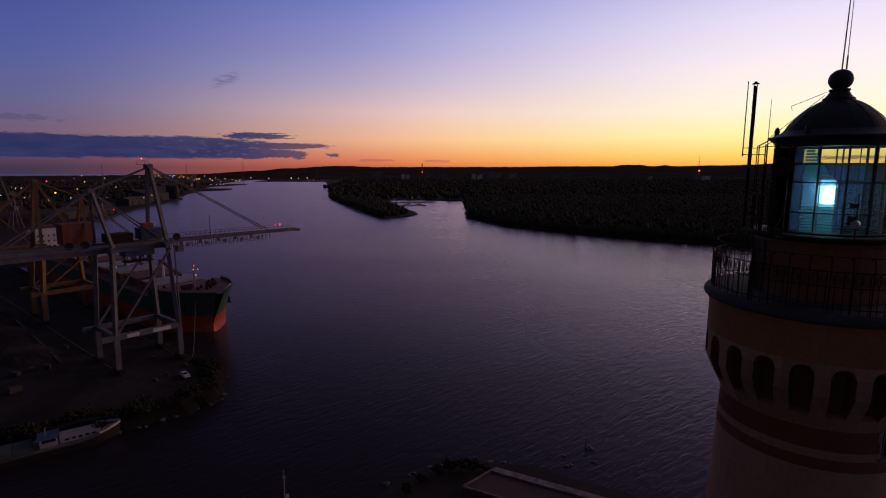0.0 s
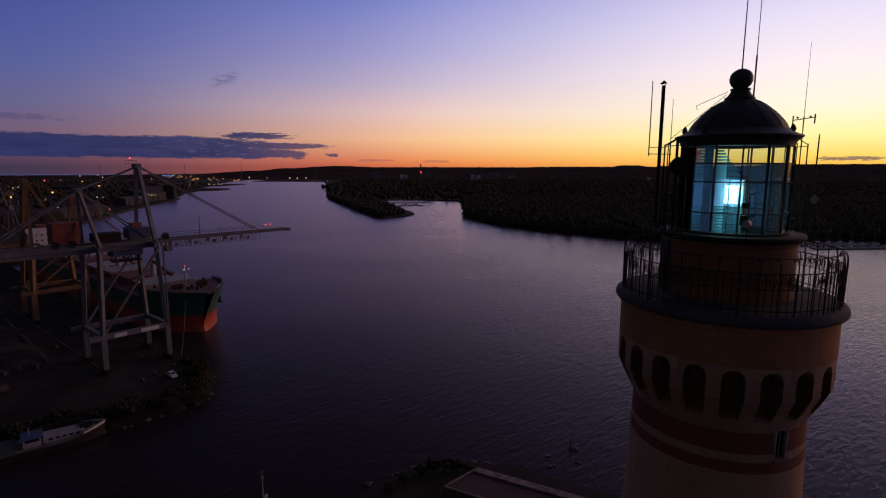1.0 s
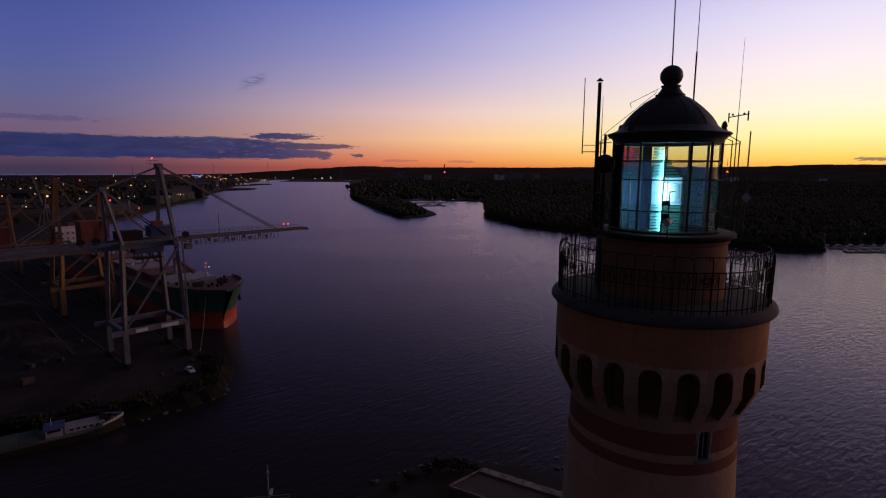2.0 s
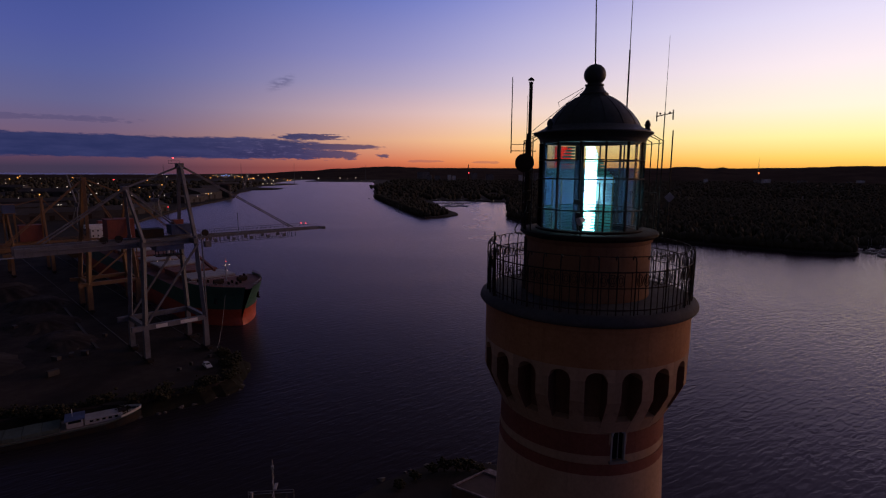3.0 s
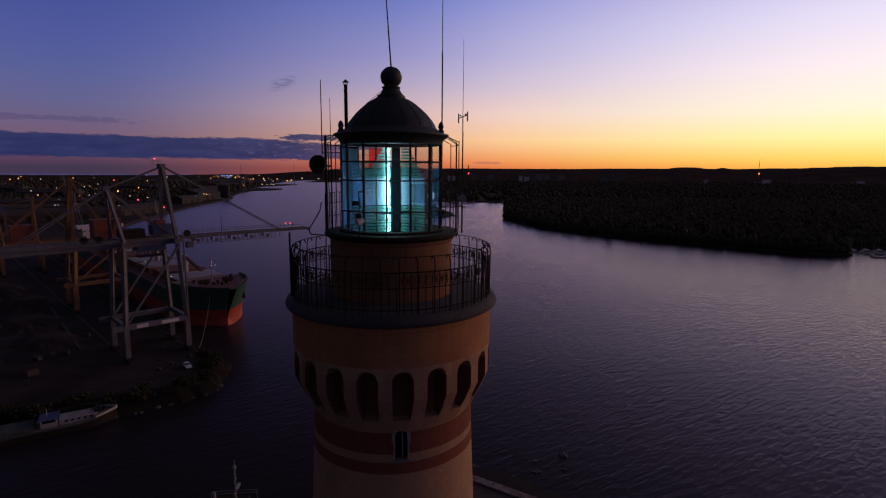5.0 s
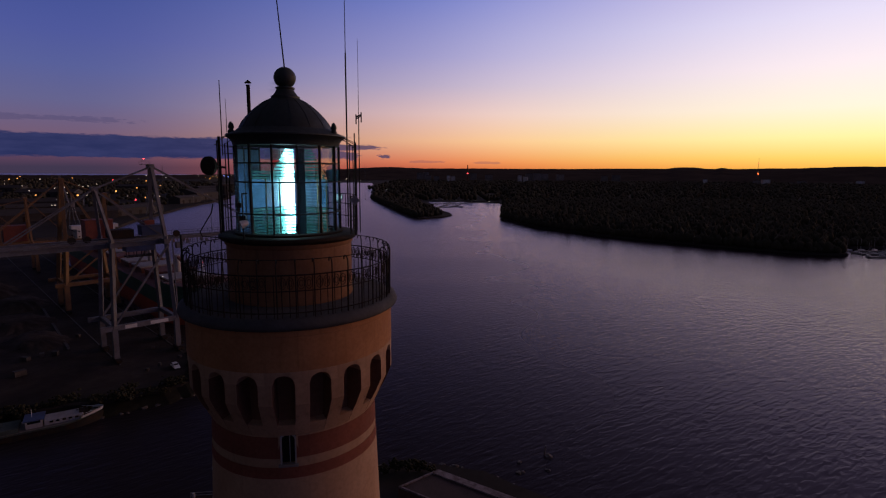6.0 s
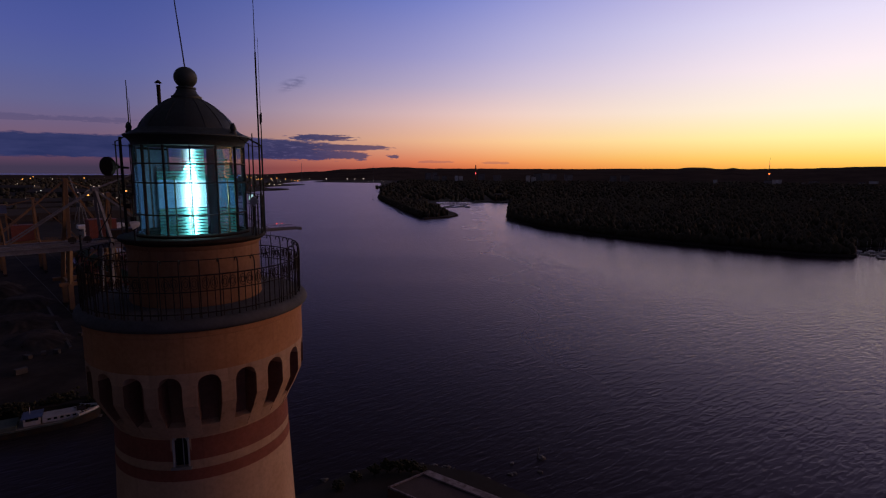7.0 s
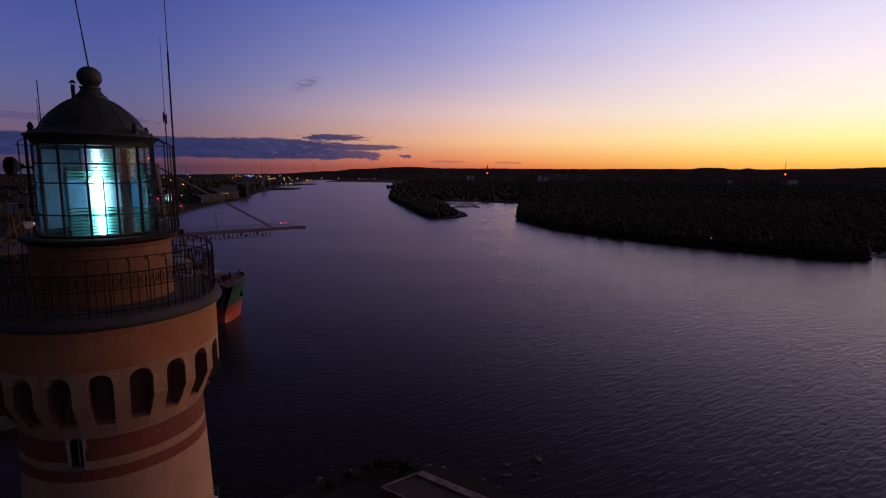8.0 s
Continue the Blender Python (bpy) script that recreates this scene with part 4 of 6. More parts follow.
        part("stay", beam(bm_new(), (lx, sy * 1.0, lz), (gx - 1.5, sy * 3.0, girder + 1.2), 0.38), steel, c)
    x, sx_, sy_, sz_ = house
    h = part("machinery_house", box(bm_new(), (x, 0, girder + 1.3 + sz_ / 2), (sx_, sy_, sz_)), house_mat, c)
    bm = bm_new()
    for k in range(int(sx_ // 1.5)):
        for sy in (-1, 1):
            box(bm, (x - sx_ / 2 + 0.9 + 1.5 * k, sy * sy_ / 2, girder + 1.3 + sz_ / 2), (0.12, 0.14, sz_ * 0.96))
    box(bm, (x, 0, girder + 1.36 + sz_), (sx_ + 0.5, sy_ + 0.5, 0.16))
    part("ribs", bm, house_mat, h)
    part("operator_cab", box(bm_new(), (gx + 3.5, -4.6, girder - 2.4), (2.0, 1.8, 2.0)), steel, c)
    part("ladder", beam(bm_new(), (gx + 0.9, -gy, 2), (gx + 0.4, -gy, girder), 0.35), steel, c)
    if high_cab:
        cab = part("high_cabin", box(bm_new(), (-8.0, -2.0, 37.5), (5.6, 5.0, 4.6)), BLUE_STEEL, c, "blue cabin on tall legs")
        part("cabin_roof", box(bm_new(), (-8.0, -2.0, 39.95), (6.2, 5.6, 0.3)), steel, cab)
        part("cabin_deck", box(bm_new(), (-8.0, -2.0, 35.05), (6.4, 5.8, 0.3)), steel, cab)
        for dx in (-2.4, 2.4):
            for dy in (-2.1, 2.1):
                part("cabin_leg", beam(bm_new(), (-8.0 + dx, -2.0 + dy, girder + 0.5), (-8.0 + dx, -2.0 + dy, 35.0), 0.5), steel, cab)
    # platform and warning light on the mast head
    mx, mz = mast
    bm = box(bm_new(), (mx - 1.6, 0, mz + 0.5), (2.6, 3.2, 0.12))
    for dx in (-2.8, -0.4):
        for dy in (-1.5, 1.5):
            tube(bm, (mx + dx, dy, mz + 0.5), (mx + dx, dy, mz + 1.6), 0.05, n=4)
    for dy in (-1.5, 1.5):
        tube(bm, (mx - 2.8, dy, mz + 1.6), (mx - 0.4, dy, mz + 1.6), 0.05, n=4)
    part("mast_platform", bm, steel, c)
    if signs:
        # trolley, switch house and reels crowd the girders over the portal
        tr = part("trolley", box(bm_new(), (1.5, 0, girder - 2.3), (8.5, 5.2, 2.8)), house_mat, c, "dark blue hoist trolley")
        bm = bm_new()
        for dx in (-3.4, -1.1, 1.2, 3.5):
            for dy in (-1.6, 1.6):
                tube(bm, (1.5 + dx, dy, girder - 3.7), (1.5 + dx, dy, girder - 5.4), 0.12, n=5)
        box(bm, (1.5, 0, girder - 5.5), (8.0, 4.2, 0.35))
        part("service_cradle", bm, IRON, tr)
        part("switch_house", box(bm_new(), (-3.6, 0.4, girder + 2.3), (7.0, 5.4, 2.6)), IRON, c, "dark switch house")
        part("roof_unit", box(bm_new(), (5.2, 0.6, girder + 5.3), (3.0, 2.6, 1.6)), RED_STEEL, c, "rusty cooling unit")
        for x0 in (-13.5, -17.5, 12.5):
            part("cable_reel", tube(bm_new(), (x0, -3.9, girder + 1.4), (x0, -3.3, girder + 1.4), 1.1, n=16), IRON, c)
        bm = bm_new()
        box(bm, ((rear + gx) / 2, -4.3, girder - 0.3), (gx - rear - 3, 1.0, 0.12))
        for k in range(24):
            x = rear + 3 + (gx - rear - 6) * k / 23
            tube(bm, (x, -4.75, girder - 0.25), (x, -4.75, girder + 0.95), 0.05, n=4)
        tube(bm, (rear + 3, -4.75, girder + 0.95), (gx - 3, -4.75, girder + 0.95), 0.05, n=4)
        part("girder_walkway", bm, steel, c)
        for x0, wd in ((-4.6, 3.4), (3.8, 5.4)):
            part("sign_board", box(bm_new(), (x0, -gy - 0.7, portal), (wd, 0.08, 1.15)), WHITEPAINT, c, "blank white board")
        part("warning_light", ball(bm_new(), (mx - 1.8, 0, mz + 2.3), 0.24, 8), LAMP_RED, c, "red warning light")
        for x0 in (tip - 9.5, tip - 7.5):
            part("warning_light", ball(bm_new(), (x0, -1.2, girder + 2.0), 0.2, 8), LAMP_RED, c, "red warning light")
        part("pole", tube(bm_new(), (27, 3.0, girder), (27, 3.0, girder + 7), 0.12, n=5), steel, c)
        bm = bm_new()
        for x0 in (rear - 2.2, rear + 2.4):
            box(bm, (x0, 3.6, girder - 2.6), (3.4, 2.0, 0.15))
            for dx in (-1.6, 1.6):
                tube(bm, (x0 + dx, 2.7, girder - 2.6), (x0 + dx, 2.7, girder - 0.8), 0.06, n=4)
                tube(bm, (x0 + dx, 4.5, girder - 2.6), (x0 + dx, 4.5, girder - 1.4), 0.06, n=4)
        part("rear_platform", bm, PALE_STEEL, c)
    return c


def on_quay(x, y, z=3.0):
    return Matrix.Translation((x, y, z)) @ Matrix.Rotation(math.atan2(U.y, U.x), 4, "Z")


gantry("grey steel ship-to-shore gantry crane with blue machinery house", on_quay(CRANE_A.x, CRANE_A.y), GREY_STEEL, BLUE_STEEL, signs=True, portal=11.1, rear=-38.0, second=(-9.9, 54.6))
gantry("rust-yellow gantry crane with a red machinery house", on_quay(-153, 214), YELLOW_STEEL, RED_STEEL, girder=28.5, mast=(-6.4, 56.0), second=(9.0, 49.5), house=(5.4, 10.5, 8.5, 8.6), rear=-40, tip=38, stay_at=30, stout=1.25)
gantry("distant rust-yellow gantry crane with a red machinery house", on_quay(-243, 286), YELLOW_STEEL, RED_STEEL, mast=(7.5, 43.0), second=(-9.0, 38.0), girder=17.5, house=(1, 10.5, 8, 9), rear=-34, high_cab=True, tip=34, stay_at=28)


# harbour cranes far up the bank
def jib_crane(x, y, hgt, lean, label="far grey harbour jib crane on a portal"):
    c = thing("harbour_crane", label, "crane", pose(x, y, 2.6, 0, 0, lean), "far harbour cranes")
    bm = bm_new()
    for sx in (-1, 1):
        for sy in (-1, 1):
            beam(bm, (sx * 5, sy * 5, 0), (sx * 2, sy * 2, hgt * 0.35), 0.9)
    part("portal", bm, GREY_STEEL, c)
    part("cabin", box(bm_new(), (-1, 0, hgt * 0.4), (8, 4.5, 4)), GREY_STEEL, c)
    part("jib", beam(bm_new(), (2, 0, hgt * 0.4), (hgt * 0.35, 0, hgt), 1.3), GREY_STEEL, c)
    part("stay", beam(bm_new(), (-3, 0, hgt * 0.62), (hgt * 0.35, 0, hgt), 0.35), GREY_STEEL, c)
    part("tower", beam(bm_new(), (-3, 0, hgt * 0.4), (-3, 0, hgt * 0.64), 1.1), GREY_STEEL, c)
    return c


for x, y, z, r in ((-400, 560, 52, 150), (-385, 690, 46, 20), (-560, 1480, 46, 30), (-600, 1640, 40, 140), (-520, 1370, 48, 80), (-640, 1960, 44, 200)):
    jib_crane(x, y, z, r)


# ---- ships ----
def hull_half(s, z, length, beam_w, flare_z):
    """Half breadth of a cargo ship's hull at a distance s from the stem and a height z."""
    lead = 0.6 * min(1.0, max(0.0, z / flare_z)) ** 1.5 if z > 0 else 0.0
    f = max(0.0, min(1.0, (s + lead) / (24.0 - 4.0 * min(1.0, max(0, z / flare_z)))))
    return beam_w / 2 * math.sin(f * math.pi / 2) ** 0.75


ship = thing("bulk_carrier", "green bulk carrier with orange-red bottom paint moored at the quay", "ship", Matrix.Translation((-88.4, 196.4, 0)) @ Matrix.Rotation(math.atan2(-V.y, -V.x), 4, "Z"))
LEN, BEAM_W = 226.0, 30.0
BOOT, DECK, FORE = 7.0, 13.4, 16.4


def rake(z):
    return 8.0 * max(0.0, (z - 2.0) / (FORE - 2.0)) ** 1.15 if z > 2 else 1.5 * (1 - abs(z) / 3)


def hull_skin(z_levels, stations):
    bm = bm_new()
    rows_ = []
    for s in stations:
        row = []
        for z in z_levels:
            hb = hull_half(s, z, LEN, BEAM_W, FORE) if s < LEN - 25 else BEAM_W / 2 * (1 - 0.35 * ((s - LEN + 25) / 25) ** 2)
            x = -s + rake(z) * max(0.0, 1 - s / 26.0)
            row.append((x, hb, z))
        rows_.append(row)
    for side in (1, -1):
        rings = [[bm.verts.new((x, side * y, z)) for x, y, z in row] for row in rows_]
        for a, b in zip(rings, rings[1:]):
            for j in range(len(a) - 1):
                bm.faces.new((a[j], a[j + 1], b[j + 1], b[j]))
    bmesh.ops.remove_doubles(bm, verts=bm.verts, dist=0.01)
    return bm


ST = [0, 0.6, 1.6, 3, 5, 7.5, 10.5, 14, 18, 22, 26, 40, 80, 120, 160, LEN - 25, LEN - 15, LEN - 6, LEN]
part("bottom", hull_skin([-3, 0, 2, 4, 5.5, BOOT], ST), HULL_RED, ship, "orange-red bottom paint", smooth=True)
part("upper_hull", hull_skin([BOOT, 9, 11, 12.5, DECK], ST), HULL_GREEN, ship, "dark green topsides", smooth=True)
part("forecastle", hull_skin([DECK, 15, FORE, FORE + 0.9], ST[:10]), HULL_GREEN, ship, "green raised forecastle", smooth=True)


def deck(z, s0, s1, name, mat, lbl=""):
    bm = bm_new()
    ss = [s for s in ST if s0 <= s <= s1]
    pts_ = []
    for s in ss:
        hb = hull_half(s, z, LEN, BEAM_W, FORE) if s < LEN - 25 else BEAM_W / 2 * (1 - 0.35 * ((s - LEN + 25) / 25) ** 2)
        pts_.append((-s + rake(z) * max(0.0, 1 - s / 26.0), max(0.02, hb - 0.05)))
    ring_ = [bm.verts.new((x, y, z)) for x, y in pts_] + [bm.verts.new((x, -y, z)) for x, y in reversed(pts_)]
    f = bm.faces.new(ring_)
    bmesh.ops.triangulate(bm, faces=[f])
    return part(name, bm, mat, ship, lbl)


deck(DECK - 0.05, 18, LEN, "main_deck", DECK_RED, "red-brown main deck")
deck(FORE, 0, 22, "forecastle_deck", DECK_RED, "red-brown forecastle deck")
part("break_bulkhead", box(bm_new(), (-22, 0, (DECK + FORE) / 2), (0.3, BEAM_W * 0.94, FORE - DECK)), PALE_STEEL, ship)
for k in range(8):
    x = -34 - 20.5 * k
    hb = part("hatch_coaming", box(bm_new(), (x, 0, DECK + 1.2), (15.0, 18.5, 2.4)), DECK_RED, ship)
    bm = bm_new()
    for j in range(4):
        box(bm, (x - 5.6 + 3.75 * j, 0, DECK + 2.75), (3.65, 19.4, 0.7))
    part("hatch_cover", bm, PALE_STEEL if k in (0, 2, 3, 5) else DECK_RED, ship, "pale folding hatch cover" if k in (0, 2, 3, 5) else "red-brown hatch cover")
for k in range(4):
    x = -44.2 - 41 * k
    g = part("deck_crane", tube(bm_new(), (x, 0, DECK), (x, 0, DECK + 11), 1.2, n=10), PALE_STEEL, ship)
    part("jib", beam(bm_new(), (x, 0, DECK + 10), (x + 19, 0, DECK + 6), 1.0), DECK_RED, g)
# forecastle gear, mast and rail
bm = tube(bm_new(), (-13, 0, FORE), (-13, 0, FORE + 10), 0.35, 0.15, 8)
beam(bm, (-13, -1.6, FORE + 6.8), (-13, 1.6, FORE + 6.8), 0.2)
part("foremast", bm, PALE_STEEL, ship)
for z, y, mat in ((6.9, 1.5, LAMP_WHITE), (6.9, -0.2, LAMP_WHITE), (8.4, 0, LAMP_RED), (4.6, 0.6, LAMP_WHITE)):
    part("mast_light", ball(bm_new(), (-12.7, y, FORE + z), 0.15, 8), mat, ship)
for y in (-5, 5):
    bm = tube(bm_new(), (-9, y - 2, FORE + 1.1), (-9, y + 2, FORE + 1.1), 0.9, n=12)
    box(bm, (-9.5, y, FORE + 0.7), (2.6, 3.0, 1.4))
    part("windlass", bm, IRON, ship)
for x, y in ((-5, 2.5), (-5, -2.5), (-15, 7), (-15, -7), (-18, 10), (-18, -10), (-3, 0), (-7.5, 0)):
    bm = tube(bm_new(), (x - 0.4, y, FORE), (x - 0.4, y, FORE + 1.2), 0.3, n=8)
    tube(bm, (x + 0.6, y, FORE), (x + 0.6, y, FORE + 1.2), 0.3, n=8)
    part("bollard", bm, IRON, ship)
for side in (1, -1):
    bm = bm_new()
    prev = None
    for s in [0.5 + 1.4 * k for k in range(16)]:
        hb = hull_half(s, FORE, LEN, BEAM_W, FORE) - 0.1
        x = -s + rake(FORE) * max(0.0, 1 - s / 26.0)
        q = Vector((x, side * hb, FORE + 1.0))
        tube(bm, q, q + Vector((0, 0, 0.9)), 0.07, n=4)
        if prev:
            tube(bm, prev + Vector((0, 0, 0.9)), q + Vector((0, 0, 0.9)), 0.05, n=4)
            tube(bm, prev + Vector((0, 0, 0.45)), q + Vector((0, 0, 0.45)), 0.04, n=4)
        prev = q
    part("bow_rail", bm, PALE_STEEL, ship)
    q = Vector((-6.5 + rake(11) * 0.75, side * (hull_half(6.5, 11, LEN, BEAM_W, FORE) + 0.25), 11))
    bm = box(bm_new(), q, (1.4, 0.6, 2.2))
    box(bm, q + Vector((0, 0, -1.1)), (2.6, 0.7, 0.6))
    part("anchor", bm, IRON, ship, "black stockless anchor in its pipe")
# accommodation block
blk = part("accommodation", box(bm_new(), (-LEN + 21, 0, DECK + 5.2), (14, 22, 10.4)), WHITEPAINT, ship, "white accommodation block")
part("bridge", box(bm_new(), (-LEN + 22, 0, DECK + 11.5), (8, 27, 2.2)), WHITEPAINT, ship)
for j in range(3):
    for k in range(8):
        part("porthole", box(bm_new(), (-LEN + 28.02, -9.8 + 2.8 * k, DECK + 2.4 + 3.3 * j), (0.12, 0.8, 0.9)), DARKGLASS, blk)
        part("porthole", box(bm_new(), (-LEN + 15 + 1.6 * k, -12.02, DECK + 2.4 + 3.3 * j), (0.7, 0.12, 0.9)), DARKGLASS, blk)
part("funnel", box(bm_new(), (-LEN + 9, 0, DECK + 8), (6, 6, 12)), RED_STEEL, ship)
part("deck_light", ball(bm_new(), (-30, -11, DECK + 4), 0.2, 8), LAMP_WHITE, ship)
part("deck_light", ball(bm_new(), (-66, -11, DECK + 6), 0.2, 8), LAMP_WHITE, ship)

rope_a = ship.matrix_world @ Vector((-4, -4, FORE + 0.5))
bm = bm_new()
qx, qy = quay_point(11.2, -12)
end = Vector((qx, qy, 3.6))
prev = rope_a
for k in range(1, 13):
    f = k / 12
    q = rope_a.lerp(end, f) - Vector((0, 0, 3.0 * 4 * f * (1 - f)))
    tube(bm, prev, q, 0.07, n=4)
    prev = q
solid("mooring_rope", bm, CONCRETE, "slack pale mooring rope from bow to quay", "rope")

# small coaster by the quay corner
AXIS = Vector((-0.84, -0.54, 0)).normalized()
coaster = thing("river_barge", "long dark green river barge with white deckhouse near its bow", "barge", Matrix.Translation((-83.4, 112.9, 0)) @ Matrix.Rotation(math.atan2(-AXIS.y, -AXIS.x), 4, "Z"))
CL, CW = 62.0, 7.6


def barge_half(s):
    return CW / 2 * min(1.0, math.sin(min(1.0, (s + 0.15) / 8.0) * math.pi / 2) ** 0.8)


for nm, z0, z1, mat, lbl in (("hull", -1.0, 1.3, IRON, "black hull"), ("sheer_strake", 1.3, 1.75, HOLD, "grey rubbing strake")):
    bm = bm_new()
    for side in (1, -1):
        prev = None
        for s in [0, 0.8, 2, 3.5, 5.5, 8, 20, 40, CL]:
            lift = 1.0 * max(0, 1 - s / 9.0)
            a_ = bm.verts.new((-s, side * barge_half(s) * 0.97, z0 + (lift if z0 > 0 else 0)))
            b_ = bm.verts.new((-s + 0.2, side * barge_half(s), z1 + lift))
            if prev:
                bm.faces.new((prev[0], prev[1], b_, a_))
            prev = (a_, b_)
    part(nm, bm, mat, coaster, lbl)
bm = bm_new()
pts_ = [(-s, barge_half(s) - 0.03) for s in [0, 0.8, 2, 3.5, 5.5, 8, 20, 40, CL]]
f = bm.faces.new([bm.verts.new((x, y, 1.5 + max(0, 0.8 * (1 + x / 9)))) for x, y in pts_] + [bm.verts.new((x, -y, 1.5 + max(0, 0.8 * (1 + x / 9)))) for x, y in reversed(pts_)])
bmesh.ops.triangulate(bm, faces=[f])
part("deck", bm, CONCRETE, coaster)
part("cabin", box(bm_new(), (-8.0, 0, 2.3), (8.0, 4.2, 1.2)), PALE_STEEL, coaster, "white deckhouse")
part("wheelhouse", box(bm_new(), (-14.0, 0, 2.6), (3.4, 4.4, 1.9)), PALE_STEEL, coaster, "white wheelhouse")
part("wheelhouse_roof", box(bm_new(), (-14.0, 0, 3.63), (4.2, 5.0, 0.16)), BLUE_STEEL, coaster)
for s in (-1, 1):
    for k in range(5):
        part("side_window", box(bm_new(), (-10.6 + 1.3 * k, s * 2.11, 2.45), (0.7, 0.06, 0.45)), DARKGLASS, coaster)
    part("side_window", box(bm_new(), (-14.0, s * 2.22, 3.1), (2.6, 0.06, 0.6)), DARKGLASS, coaster)
for x in (-12.28, -15.72):
    part("windscreen", box(bm_new(), (x, 0, 3.1), (0.06, 3.6, 0.6)), DARKGLASS, coaster)
for k in range(12):
    part("hold_cover", box(bm_new(), (-18.8 - 3.6 * k, 0, 2.05 + 0.06 * (k % 2)), (3.5, 5.8, 1.0)), HOLD, coaster, "grey-green hold cover")
bm = bm_new()
for side in (1, -1):
    prev = None
    for sb in (0, 0.4, 0.8, 1.4, 2.2, 3.2, 4.6):
        a_ = bm.verts.new((-sb + 0.2, side * (barge_half(sb) + 0.02), 2.6 - 0.09 * sb))
        b_ = bm.verts.new((-sb + 0.32, side * (barge_half(sb) + 0.08), 3.35 - 0.13 * sb))
        if prev:
            bm.faces.new((prev[0], prev[1], b_, a_))
        prev = (a_, b_)
part("bow_bulwark", bm, WHITEPAINT, coaster, "white bow bulwark")
for s in (-1, 1):
    bm = bm_new()
    for k in range(4):
        tube(bm, (-0.8 - k * 1.2, s * (barge_half(0.8 + k * 1.2) - 0.15), 2.2), (-0.8 - k * 1.2, s * (barge_half(0.8 + k * 1.2) - 0.15), 3.1), 0.04, n=4)
    tube(bm, (-0.8, s * (barge_half(0.8) - 0.15), 3.1), (-4.4, s * (barge_half(4.4) - 0.15), 3.08), 0.04, n=4)
    part("bow_rail", bm, WHITEPAINT, coaster)
part("mast", tube(bm_new(), (-14.5, 0, 3.7), (-14.5, 0, 5.6), 0.06, n=6), WHITEPAINT, coaster)
part("anchor_winch", box(bm_new(), (-4, 0, 2.7), (1.8, 2.2, 1.0)), IRON, coaster)

# pilot launch at the near shore, its mast rises into view
launch = thing("pilot_launch", "dark pilot launch with a tall pale mast moored below", "boat", Matrix.Translation((-35.5, 66.5, 0)) @ Matrix.Rotation(radians(8), 4, "Z"))
bm = bm_new()
for side in (1, -1):
    prev = None
    for x, hb in ((11, 0.1), (9, 1.6), (6, 2.6), (0, 3.0), (-10, 2.8)):
        a_, b_ = bm.verts.new((x * 0.94, side * hb * 0.85, -1)), bm.verts.new((x, side * hb, 2.4 + max(0, x) * 0.06))
        if prev:
            bm.faces.new((prev[0], prev[1], b_, a_))
        prev = (a_, b_)
part("hull", bm, IRON, launch, "black hull")
bm = bm_new()
pts_ = ((11, 0.1), (9, 1.6), (6, 2.6), (0, 3.0), (-10, 2.8))
f = bm.faces.new([bm.verts.new((x, hb - 0.03, 2.2)) for x, hb in pts_] + [bm.verts.new((x, -hb + 0.03, 2.2)) for x, hb in reversed(pts_)])
bmesh.ops.triangulate(bm, faces=[f])
part("deck", bm, DECK_RED, launch)
part("wheelhouse", box(bm_new(), (1.0, 0, 4.0), (6.0, 4.2, 3.6)), WHITEPAINT, launch, "white wheelhouse")
bm = bm_new()
for s in (-1, 1):
    box(bm, (1.0, s * 2.12, 4.7), (5.0, 0.08, 1.0))
box(bm, (4.02, 0, 4.7), (0.08, 3.4, 1.0))
part("side_window", bm, DARKGLASS, launch)
part("roof", box(bm_new(), (1.0, 0, 5.9), (6.8, 4.8, 0.2)), WHITEPAINT, launch)
part("flying_bridge", box(bm_new(), (0.6, 0, 6.7), (5.6, 4.2, 1.4)), IRON, launch, "dark upper bridge")
bm = bm_new()
for x, y in ((-3.2, -2.2), (-3.2, 2.2), (0.6, -2.2), (0.6, 2.2), (4.6, -2.0), (4.6, 2.0)):
    tube(bm, (x, y, 6.0), (x, y, 8.0), 0.04, n=5)
for y in (-2.2, 2.2):
    for z in (7.5, 8.0):
        tube(bm, (-3.2, y, z), (4.6, y * 0.92, z), 0.05, n=5)
part("bridge_rail", bm, PALE_STEEL, launch, "pale rail round the upper bridge")
bm = tube(bm_new(), (-2.4, 1.2, 6.0), (-2.4, 1.2, 8.5), 0.25, n=10)
tube(bm, (3.4, -1.3, 6.0), (3.4, -1.3, 8.2), 0.3, 0.2, 10)
part("searchlight", bm, PALE_STEEL, launch)
bm = tube(bm_new(), (1.5, 0, 5.9), (1.5, 0, 15.0), 0.16, 0.06, 8)
for z, wd in ((9.0, 1.4), (11.2, 0.9), (12.6, 0.6)):
    beam(bm, (1.5, -wd, z), (1.5, wd, z), 0.09)
    beam(bm, (1.5 - 0.1, wd, z), (1.5 - 0.1, wd, z + 0.5), 0.08)
box(bm, (1.9, 0, 10.0), (0.5, 1.9, 0.25))
box(bm, (1.5, 0, 13.6), (0.4, 0.4, 0.5))
part("mast", bm, PALE_STEEL, launch, "pale mast with radar and lamps")


